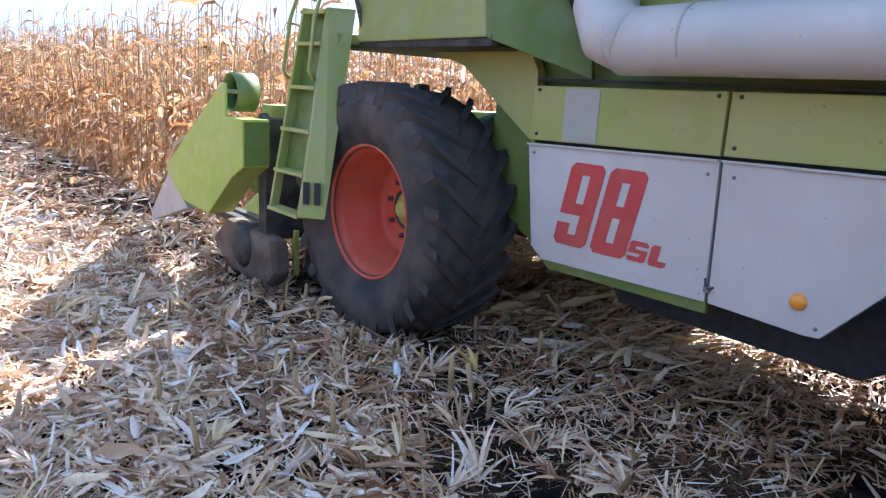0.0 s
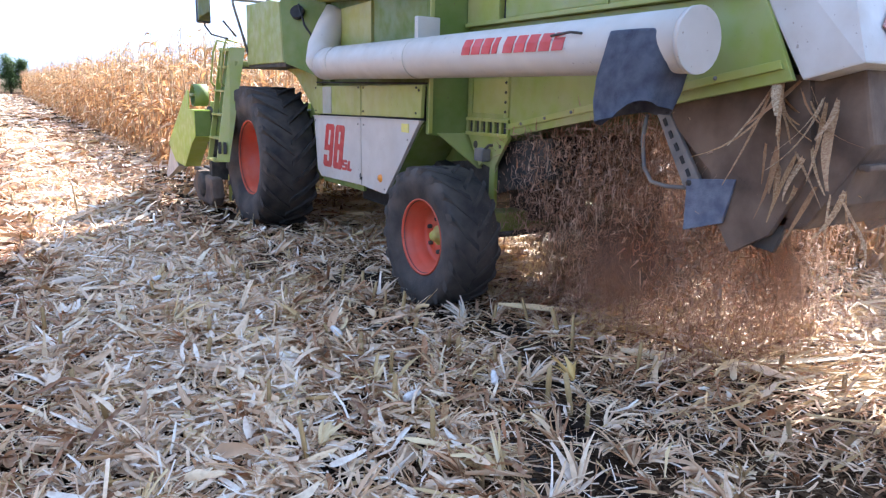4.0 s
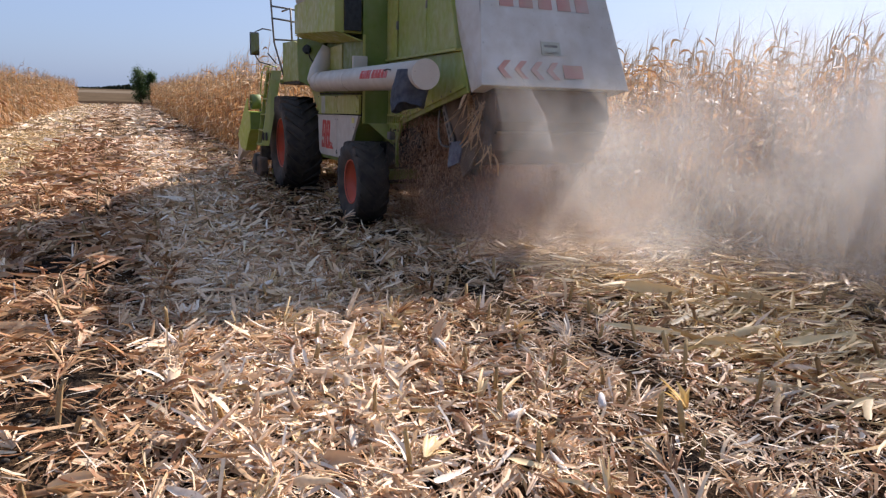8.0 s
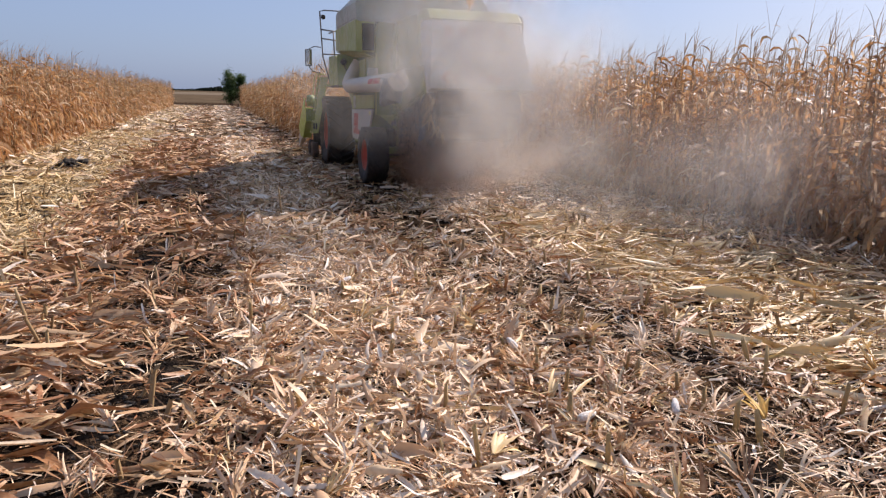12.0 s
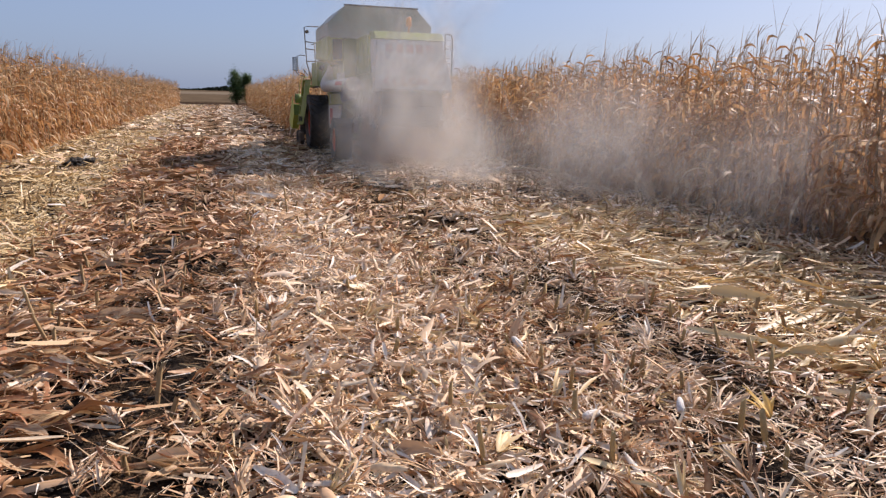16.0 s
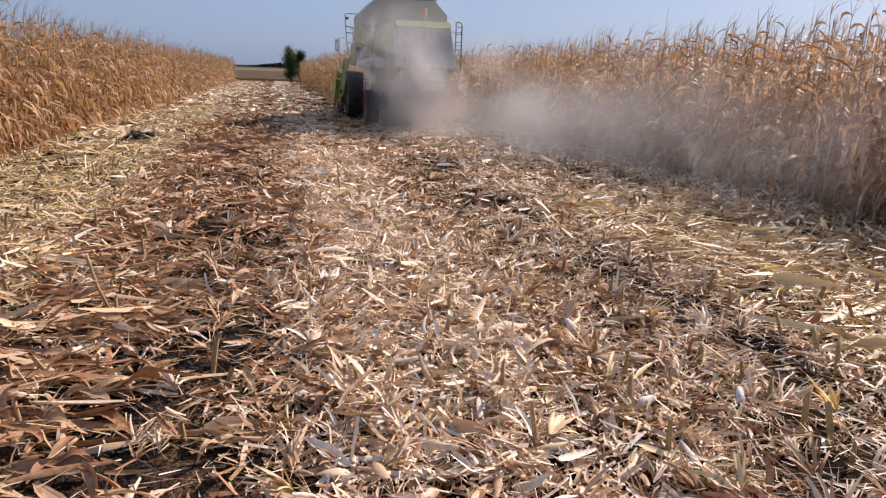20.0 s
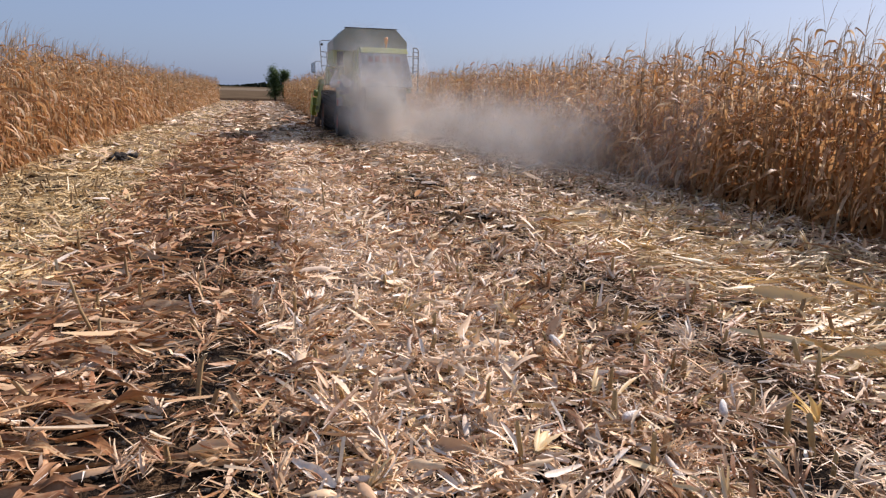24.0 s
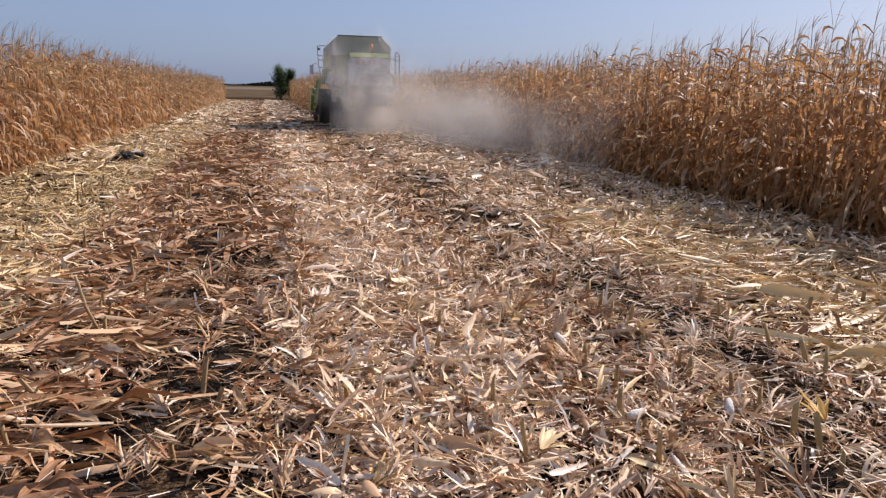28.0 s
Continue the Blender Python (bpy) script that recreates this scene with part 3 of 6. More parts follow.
def cover(x, y):
    """How much residue lies here: patchy, bare along the wheel tracks."""
    wave = np.sin(x * 2.1 + 0.6 * np.sin(y * 0.9)) + np.sin(y * 1.7 + x) + np.sin(x * 5.3 - y * 3.1) * 0.9 + np.sin(x * 9.1 + y * 7.7) * 0.7 + np.sin(x * 17.0 - y * 11.0) * 0.5
    bare = np.exp(-((x + 0.47 + 0.10 * np.sin(y)) / 0.22) ** 2) * 3.3 * (0.62 + 0.38 * np.sin(y * 3.3)) + np.exp(-((x - 2.55 + 0.12 * np.sin(y * 1.3)) / 0.32) ** 2) * 2.3 + np.exp(-((x + 1.75) / 0.12) ** 2) * 0.9
    return wave - bare


def litter(name, label, material, seed, bands):
    """Loose residue: bands of (x0, x1, y0, y1, pieces a square metre, length, width, lift, steps, cup, spread of direction)."""
    rng = np.random.default_rng(seed)
    items = []
    for x0, x1, y0, y1, dens, ln, wd, lift, segs, cup, aim in bands:
        n = int((x1 - x0) * (y1 - y0) * dens)
        x, y = scatter(rng, n, x0, x1, y0, y1)
        x = x + rng.normal(0, 0.12, n)
        keep = cover(x, y) + rng.normal(0, 0.9, n) > -1.6
        x, y = x[keep], y[keep]
        n = len(x)
        flow = (0.9 * np.sin(x * 3.3 + 2.0 * np.sin(y * 2.1)) + 0.7 * np.sin(y * 4.7 + x * 2.0)) * min(1.0, aim)
        yaw = flow + rng.normal(0, aim, n) + np.where(rng.random(n) < 0.5, math.pi, 0)
        size = np.clip(rng.lognormal(0, 0.42, n), 0.4, 2.3)
        L, W = np.minimum(ln * size, 0.5), wd * size ** 0.7 * np.clip(rng.lognormal(0, 0.35, n), 0.4, 2.0)
        raised = (rng.random(n) < 0.09) * rng.uniform(0.25, 1.1, n) * min(1.0, 0.12 / ln)
        pitch = (rng.normal(0.02, 0.22, n) + raised) * np.minimum(1.0, 0.18 / L)
        curl = rng.normal(-0.1, 0.5, n) * np.minimum(1.0, 0.2 / L) - raised * rng.uniform(0.2, 1.2, n)
        z = rut(x) + mat_height(x, y) + rng.uniform(0, 1, n) ** 1.6 * lift
        items.append(blades(rng, np.stack([x, y, z], -1), L, W, yaw, pitch, curl, segs, rng.normal(0, 0.55, n), rng.normal(0, 0.4, n), cup, 0.72 if cup else 0.3, 0.35 if segs > 1 else 0.2))
    v, f = join_np(items)
    v[:, 2] = np.maximum(v[:, 2], rut(v[:, 0]) + 0.6 * mat_height(v[:, 0], v[:, 1]) - 0.012)
    ob = new(name, mesh_np(name, v, f, material, True))
    tagged(ob, label, "crop residue", kind="stuff")


litter("husk_litter", "pale corn husks and leaves strewn over the cut field", STRAW_PALE, 31, [
    (0.25, 1.5, 0.9, 6.5, 900, 0.085, 0.010, 0.06, 2, 0, 1.2), (0.25, 1.5, 0.9, 6.5, 420, 0.11, 0.024, 0.07, 3, 0.6, 1.0), (0.2, 1.6, 0.9, 7.0, 95, 0.16, 0.040, 0.07, 4, 0.7, 0.8),
    (-0.25, 0.25, 0.9, 6.5, 240, 0.085, 0.011, 0.04, 2, 0, 1.2), (1.5, 2.1, 0.9, 6.5, 230, 0.085, 0.010, 0.04, 2, 0, 1.2), (1.5, 2.1, 0.9, 6.5, 60, 0.12, 0.020, 0.06, 3, 0.6, 1.0), (2.1, 3.2, 0.9, 6.5, 640, 0.065, 0.009, 0.02, 2, 0, 1.4),
    (0.25, 1.5, 6.5, 13.0, 520, 0.13, 0.022, 0.06, 2, 0, 1.0), (0.2, 1.6, 7.0, 14.0, 50, 0.20, 0.045, 0.08, 3, 0.7, 0.8), (2.1, 3.2, 6.5, 12.0, 260, 0.12, 0.020, 0.04, 2, 0, 1.2),
    (3.0, 7.0, 0.9, 6.0, 150, 0.10, 0.012, 0.05, 2, 0, 0.9), (3.0, 6.4, 2.0, 8.0, 60, 0.16, 0.028, 0.07, 3, 0.6, 0.6), (3.0, 6.8, 6.0, 12.0, 170, 0.14, 0.024, 0.06, 2, 0, 0.9),
    (-1.7, -0.25, 0.9, 7.0, 110, 0.10, 0.013, 0.05, 2, 0, 1.0), (-1.8, -0.3, 0.9, 7.0, 30, 0.22, 0.038, 0.07, 4, 0.6, 0.6), (-1.9, 0.1, 7.0, 14.0, 40, 0.17, 0.028, 0.06, 2, 0, 0.9),
    (-4.6, -1.8, 1.5, 9.0, 120, 0.12, 0.018, 0.04, 2, 0.4, 0.8), (0.25, 1.5, 13.0, 26.0, 170, 0.20, 0.038, 0.06, 2, 0, 0.9), (2.0, 7.0, 12.0, 24.0, 120, 0.20, 0.038, 0.06, 2, 0, 0.9), (-4.6, -1.9, 14.0, 24.0, 40, 0.20, 0.036, 0.05, 2, 0, 0.8),
    (-4.5, 7.0, 24, 90, 14, 0.33, 0.08, 0.05, 1, 0, 1.0), (-4.6, 7.0, -6, 0.9, 100, 0.15, 0.018, 0.05, 2, 0, 1.2)])
litter("leaf_litter", "rust-brown corn leaves trodden into the cut field", STRAW_RUST, 32, [
    (-1.7, -0.2, 0.9, 6.5, 420, 0.10, 0.012, 0.05, 2, 0, 1.0), (-1.7, -0.3, 0.9, 7.0, 130, 0.24, 0.032, 0.07, 4, 0.5, 0.55), (-1.6, -0.65, 1.2, 5.5, 40, 0.30, 0.042, 0.08, 6, 0.6, 0.4), (-1.8, 0.1, 6.5, 13.0, 380, 0.17, 0.030, 0.06, 2, 0, 0.8),
    (-0.2, 0.4, 0.9, 6.5, 620, 0.09, 0.012, 0.05, 2, 0, 1.2), (-0.2, 0.5, 0.9, 7.0, 110, 0.14, 0.026, 0.06, 3, 0.6, 0.8), (0.4, 1.4, 0.9, 6.5, 120, 0.085, 0.010, 0.04, 2, 0, 1.2), (1.4, 2.1, 0.9, 6.5, 760, 0.09, 0.011, 0.05, 2, 0, 1.2), (1.3, 2.2, 0.9, 7.0, 120, 0.13, 0.022, 0.07, 3, 0.6, 0.9), (2.1, 3.2, 0.9, 6.5, 580, 0.08, 0.010, 0.03, 2, 0, 1.3),
    (-0.1, 0.5, 6.5, 14.0, 180, 0.15, 0.024, 0.05, 2, 0, 1.0), (1.45, 2.1, 6.5, 14.0, 300, 0.15, 0.024, 0.06, 2, 0, 1.0), (2.2, 7.0, 6.5, 12.0, 110, 0.14, 0.024, 0.05, 2, 0, 1.0), (0.5, 1.4, 6.5, 12.0, 60, 0.14, 0.024, 0.05, 2, 0, 1.0),
    (3.0, 7.0, 0.9, 6.5, 430, 0.10, 0.011, 0.05, 2, 0, 0.9), (3.0, 6.8, 0.9, 7.0, 50, 0.18, 0.030, 0.06, 3, 0.6, 0.6),
    (-1.8, 0.1, 13.0, 26.0, 170, 0.22, 0.044, 0.05, 2, 0, 0.7), (1.45, 2.2, 14.0, 30.0, 110, 0.22, 0.044, 0.05, 2, 0, 0.9), (0.2, 7.0, 12.0, 26.0, 30, 0.22, 0.038, 0.05, 2, 0, 0.9), (-1.9, 0.0, 26, 90, 12, 0.36, 0.09, 0.05, 1, 0, 0.8), (1.4, 2.4, 30, 90, 8, 0.36, 0.09, 0.05, 1, 0, 0.8)])
litter("straw_litter", "chopped yellow straw and stalk shreds on the cut field", STRAW_YELLOW, 33, [
    (-4.6, -1.6, 1.0, 6.5, 620, 0.09, 0.013, 0.04, 2, 0, 0.9), (-4.6, -1.7, 1.5, 9.0, 70, 0.17, 0.028, 0.06, 3, 0.5, 0.6), (-4.6, -1.7, 6.5, 13.0, 460, 0.12, 0.018, 0.04, 1, 0, 0.9),
    (0.0, 3.0, 0.9, 6.0, 180, 0.09, 0.008, 0.05, 2, 0, 1.2), (0.2, 2.2, 0.9, 6.0, 30, 0.15, 0.028, 0.06, 4, 0.7, 0.8), (0.3, 7.0, 6.0, 12.0, 100, 0.13, 0.016, 0.05, 1, 0, 1.0),
    (3.4, 5.0, 1.4, 8.0, 300, 0.22, 0.011, 0.10, 3, 0, 0.4), (3.4, 6.0, 1.6, 9.0, 110, 0.20, 0.022, 0.10, 3, 0.5, 0.4), (3.4, 5.2, 2.2, 9.0, 42, 0.26, 0.040, 0.12, 4, 0.6, 0.4),
    (-4.6, -1.8, 13, 30, 170, 0.18, 0.026, 0.05, 1, 0, 0.9), (0.3, 7.0, 12, 26, 45, 0.2, 0.024, 0.06, 1, 0, 0.9), (-4.6, -2.0, 30, 90, 16, 0.3, 0.06, 0.05, 1, 0, 0.9), (-4.6, 7.0, -6, 1.0, 100, 0.13, 0.012, 0.05, 1, 0, 1.2)])


def straight_straws():
    """Stiff straight shreds of stalk lying across the mat."""
    rng = np.random.default_rng(37)
    for m, label, bands in ((STRAW_PALE, "pale stalk shreds lying across the residue", ((-0.2, 3.0, 0.9, 6.5, 200), (3.0, 6.8, 1.0, 7.0, 90), (-2.2, -0.2, 0.9, 6.5, 70))), (STRAW_RUST, "brown stalk shreds lying across the residue", ((-2.2, -0.2, 0.9, 6.5, 110), (-0.2, 3.0, 0.9, 6.5, 110), (3.0, 6.8, 1.0, 7.0, 90)))):
        items = []
        for x0, x1, y0, y1, dens in bands:
            n = int((x1 - x0) * (y1 - y0) * dens)
            x, y = scatter(rng, n, x0, x1, y0, y1)
            z = rut(x) + mat_height(x, y) + rng.uniform(0.01, 0.07, n)
            items.append(blades(rng, np.stack([x, y, z], -1), rng.uniform(0.05, 0.2, n), rng.uniform(0.007, 0.015, n), rng.uniform(0, 6.28, n), rng.normal(0, 0.2, n), rng.normal(0, 0.1, n), 1))
        v, f = join_np(items)
        v[:, 2] = np.maximum(v[:, 2], rut(v[:, 0]) - 0.01)
        ob = new("stalk_shreds", mesh_np("stalk_shreds", v, f, m))
        tagged(ob, label, "crop residue", kind="stuff")


straight_straws()


def husk_fans():
    """Opened husks: fans of blades that rise from one point, mostly where the rows stood."""
    rng = np.random.default_rng(36)
    for m, label, bands in ((STRAW_PALE, "opened pale husks fanning up from the residue", ((-0.1, 2.8, 1.2, 7.5, 400), (3.2, 6.4, 2.0, 8.5, 60), (-2.2, -0.2, 1.4, 7.5, 60), (-0.4, 6.4, 7.5, 17, 330))),
                            (STRAW_YELLOW, "yellow husks fanning up from the residue", ((3.2, 6.2, 2.2, 9.0, 150), (0.0, 2.8, 1.2, 7.0, 60), (-4.2, -2.0, 2.0, 10.0, 50))),
                            (STRAW_RUST, "brown torn husks fanning up from the residue", ((-0.2, 2.8, 1.2, 8.0, 150), (-2.2, -0.2, 1.2, 8.0, 90), (-2.0, 3.0, 8, 17, 120)))):
        items = []
        for x0, x1, y0, y1, n in bands:
            x, y = scatter(rng, n, x0, x1, y0, y1)
            x = np.where(rng.random(n) < 0.6, 0.25 + 0.7 * np.round((x - 0.25) / 0.7) + rng.normal(0, 0.08, n), x)
            k = 14
            yaw0 = rng.uniform(0, 6.28, n)
            big = np.repeat(np.clip(rng.lognormal(0, 0.3, n), 0.6, 1.8), k)
            steep = np.repeat(rng.uniform(0.0, 0.8, n), k)
            base = np.repeat(np.stack([x, y, rut(x) + mat_height(x, y)], -1), k, 0)
            yaw = np.repeat(yaw0, k) + rng.normal(0, 0.55, n * k)
            items.append(blades(rng, base, big * rng.uniform(0.08, 0.17, n * k), big * rng.uniform(0.006, 0.024, n * k), yaw, steep + rng.uniform(-0.1, 0.5, n * k), -rng.uniform(0.1, 1.3, n * k), 4, rng.normal(0, 0.8, n * k), rng.normal(0, 0.6, n * k), 0.6, 0.6, 0.35))
        v, f = join_np(items)
        v[:, 2] = np.maximum(v[:, 2], rut(v[:, 0]) + 0.004)
        ob = new("husk_fans", mesh_np("husk_fans", v, f, m, True))
        tagged(ob, label, "crop residue", kind="stuff")


husk_fans()


def loose_husk(x, y, turn, size, material, label, seed):
    """One opened husk: a few cupped leaves still joined at the shank."""
    rng = np.random.default_rng(seed)
    e = new("corn_husk")
    e.matrix_world = pose(x, y, float(rut(x) + mat_height(x, y)) + 0.05, 0, 0, turn)
    for n in range(-3, 4):
        one = lambda v: np.array([v])
        v, f = blades(rng, np.zeros((1, 3)), one(size * rng.uniform(0.8, 1.15)), one(size * rng.uniform(0.13, 0.26)), one(n * 0.16 + rng.normal(0, 0.08)), one(rng.uniform(0.05, 0.5) + (0.3 if "standing" in label else -0.1)), one(-rng.uniform(0.4, 1.1)), 6, one(n * 0.25), one(rng.normal(0, 0.3)), 0.7)
        ob = new("husk_leaf", mesh_np("husk_leaf", v, f, material, True))
        ob.parent = e
    tagged(e, label, "corn husk", "loose husks")


for i, (x, y, turn, size, m, label) in enumerate((
        (2.61, 2.62, 80, 0.20, HUSK_GOLD, "yellow opened corn husk standing in the residue"), (-0.75, 3.65, 20, 0.22, FALLEN_LEAF, "long pale husk lying on rust-brown leaves"),
        (-0.35, 2.95, -15, 0.26, STRAW_RUST, "rust-brown husk lying on bare soil"), (-0.25, 4.9, 60, 0.10, STRAW_PALE, "small white husk on the dark track"), (0.85, 2.75, 70, 0.22, STRAW_PALE, "bleached husk opened like a fan"),
        (1.45, 3.15, 100, 0.20, STRAW_PALE, "pale husk fan rising from straw"), (1.10, 2.55, 40, 0.20, STRAW_YELLOW, "yellowish husk half buried in straw"), (3.9, 4.9, 10, 0.20, HUSK_GOLD, "large yellow heap of husk leaves"),
        (4.5, 4.4, 25, 0.20, STRAW_YELLOW, "large yellow heap of husk leaves"), (4.2, 5.6, -10, 0.20, STRAW_PALE, "pale heap of husk leaves"), (1.70, 5.15, 85, 0.13, STRAW_PALE, "pale husk leaf standing in the straw"),
        (-1.2, 4.3, 5, 0.24, FALLEN_LEAF, "long cream husk lying flat"), (0.35, 3.7, 150, 0.2, STRAW_PALE, "curled pale husk lying on straw"), (2.2, 3.9, 30, 0.2, STRAW_PALE, "curled pale husk lying on straw"), (3.3, 3.0, 200, 0.14, STRAW_PALE, "bleached husk on chopped straw"))):
    loose_husk(x, y, turn, size, m, label, 500 + i)


def corn_cob(x, y, turn, length, r, material, label):
    """A threshed cob: blunt spindle with pitted rows."""
    bm = tube([(0, 0, 0), (0.012, 0, 0), (length * 0.3, 0, 0.004), (length * 0.75, 0, 0.002), (length * 0.97, 0, 0), (length, 0, 0)], [r * 0.5, r * 0.9, r, r * 0.85, r * 0.55, r * 0.2], 14)
    ob = part("corn_cob", bm, material)
    ob.matrix_world = pose(x, y, float(rut(x) + mat_height(x, y)) + r + 0.035, 0, rnd_cob.uniform(-25, 10), turn)
    tagged(ob, label, "corn cob", "threshed cobs")


rnd_cob = random.Random(8)
COB = plain("bleached_cob", (0.66, 0.60, 0.54), (0.80, 0.76, 0.70), 60.0, 0.8, 0, 0.8, 120)
COB_TAN = plain("tan_cob", (0.52, 0.38, 0.28), (0.62, 0.48, 0.37), 60.0, 0.8, 0, 0.8, 120)
for x, y, turn, ln, r, m, label in ((1.73, 3.75, 100, 0.11, 0.022, COB, "white bleached corn cob"), (1.87, 3.30, 10, 0.15, 0.022, COB_TAN, "tan corn cob lying on straw"), (2.15, 2.72, 60, 0.10, 0.02, COB, "short white piece of cob"),
                                    (1.62, 2.75, 20, 0.12, 0.022, COB, "pale corn cob in the straw"), (2.4, 4.0, 140, 0.12, 0.02, COB_TAN, "tan corn cob lying on straw"), (0.9, 5.4, 30, 0.13, 0.02, COB, "white bleached corn cob")):
    corn_cob(x, y, turn, ln, r, m, label)


def fallen_leaf(rng, x, y, turn, length, width, material, label, group):
    """A long corn leaf lying curled on the residue: folded along its midrib, with wavy edges."""
    k = 12
    t = np.linspace(0, 1, k + 1)
    bend = rng.uniform(-0.7, 0.7)
    sag = rng.uniform(0.01, 0.06)
    twist = rng.uniform(-1.6, 1.6)
    lx, ly = np.cumsum(np.cos(bend * (t - 0.5))) * length / k, np.cumsum(np.sin(bend * (t - 0.5) * 2)) * length / k
    lz = 0.03 + sag * np.sin(np.pi * t) + 0.012 * np.sin(9 * t + rng.uniform(0, 6))
    half = width * 0.5 * np.minimum(0.45 + 2.5 * t, 1) * (1 - 0.85 * t ** 3) * rng.uniform(0.72, 1.12, k + 1)
    roll = twist * t + rng.uniform(-0.4, 0.4)
    rows = []
    for u in (-1.0, -0.5, 0.0, 0.5, 1.0):
        wave = 0.16 * abs(u) * np.sin(14 * t + 2.0 * u + rng.uniform(0, 6))
        up = (abs(u) * 0.45 + wave) * half
        rows.append(np.stack([lx, ly + u * half * np.cos(roll) - up * np.sin(roll), lz + u * half * np.sin(roll) + up * np.cos(roll)], -1))
    v = np.stack(rows, 1)
    v[..., 0] -= length / 2
    v[..., 2] = np.maximum(v[..., 2], 0.004)
    i = (np.arange(k)[:, None] * 5 + np.arange(4)[None]).ravel()
    ob = new("fallen_leaf", mesh_np("fallen_leaf", v.reshape(-1, 3), np.stack([i, i + 1, i + 6, i + 5], -1), material, True))
    ob.matrix_world = pose(x, y, float(rut(x) + mat_height(x, y)) + 0.012, 0, 0, turn)
    tagged(ob, label, "corn leaf", group)


def fallen_leaves():
    rng = np.random.default_rng(61)
    for count, x0, x1, y0, y1, way, long, wide, material, label, group in (
            (58, -1.75, -0.55, 2.3, 6.6, 5, 0.34, 0.060, FALLEN_LEAF, "dry curled corn leaf lying beside the wheel track", "leaves beside the track"),
            (14, -0.5, 0.3, 2.6, 6.5, 60, 0.20, 0.042, FALLEN_LEAF, "short torn corn leaf on dark soil", "leaves beside the track"),
            (44, 3.1, 4.9, 2.7, 6.4, -20, 0.21, 0.036, GOLDEN_LEAF, "golden corn leaf heaped on the stubble", "golden leaves"),
            (40, 0.2, 2.3, 2.2, 5.6, 80, 0.14, 0.038, FALLEN_LEAF, "pale husk leaf lying on chopped straw", "husk leaves on the straw")):
        for _ in range(count):
            x, y = rng.uniform(x0, x1), rng.uniform(y0, y1)
            size = float(np.clip(rng.lognormal(0, 0.28), 0.6, 1.6))
            fallen_leaf(rng, x, y, way + rng.normal(0, 32) + (180 if rng.random() < 0.5 else 0), long * size, wide * size ** 0.5, material, label, group)


fallen_leaves()


def lone_stalk(x, y, h, lean, r, label):
    """A stalk that the header left standing: knotted, with a torn leaf at its foot."""
    e = new("corn_stalk")
    e.location = (x, y, float(rut(x)))
    k = 6
    pts = [(lean[0] * i / k * h, lean[1] * i / k * h, -0.03 + h * i / k) for i in range(k + 1)]
    part("stem", tube(pts, [r * (1.25 if i % 2 else 0.9) * (1 - 0.3 * i / k) for i in range(k + 1)], 8), CORN_STALK, e)
    rng = np.random.default_rng(int(x * 100) % 97 + 3)
    one = lambda v: np.array([v])
    v, f = blades(rng, np.array([[0, 0, 0.05]]), one(0.22), one(0.03), one(rng.uniform(0, 6)), one(0.9), one(-1.8), 5)
    ob = new("torn_leaf", mesh_np("torn_leaf", v, f, STRAW_RUST))
    ob.parent = e
    tagged(e, label, "corn stalk", "standing stalks")


lone_stalk(-1.22, 5.10, 0.36, (-0.25, 0.1), 0.014, "tall brown stub leaning in the wheel track")
lone_stalk(0.78, 9.0, 0.50, (-0.1, 0.0), 0.011, "thin pale stalk standing alone in the stubble")


def cut_stub(x, y, h, r, lean, turn):
    """A stub of stalk cut off by the header: thick at the node, with a split, slanted top."""
    bm = tube([(0, 0, -0.06), (0, 0, 0.0), (lean * h * 0.3, 0, h * 0.3), (lean * h * 0.33, 0, h * 0.34), (lean * h, 0, h)], [r, r, r * 0.9, r * 1.12, r * 0.85], 9)
    for v in bm.verts:
        if v.co.z > h * 0.8:
            v.co.z += (v.co.y / r) * 0.014 + 0.006 * math.sin(v.co.x * 900)
    ob = part("cut_stub", bm, STUB)
    ob.matrix_world = pose(x, y, float(rut(x) + mat_height(x, y)), 0, 0, turn)
    tagged(ob, "short yellow-brown corn stub standing in the straw", "corn stub", "cut stubs")


rnd_stub = random.Random(17)
for x0, y0, y1, gap in ((1.65, 2.35, 5.6, 0.21), (2.35, 2.2, 5.2, 0.24), (0.95, 2.5, 5.4, 0.34), (0.25, 2.7, 5.2, 0.42), (3.05, 2.6, 5.6, 0.34)):
    y = y0
    while y < y1:
        cut_stub(x0 + rnd_stub.gauss(0, 0.06), y, rnd_stub.uniform(0.08, 0.19), rnd_stub.uniform(0.010, 0.015), rnd_stub.gauss(0, 0.22), rnd_stub.uniform(0, 360))
        y += gap * rnd_stub.uniform(0.6, 1.6)


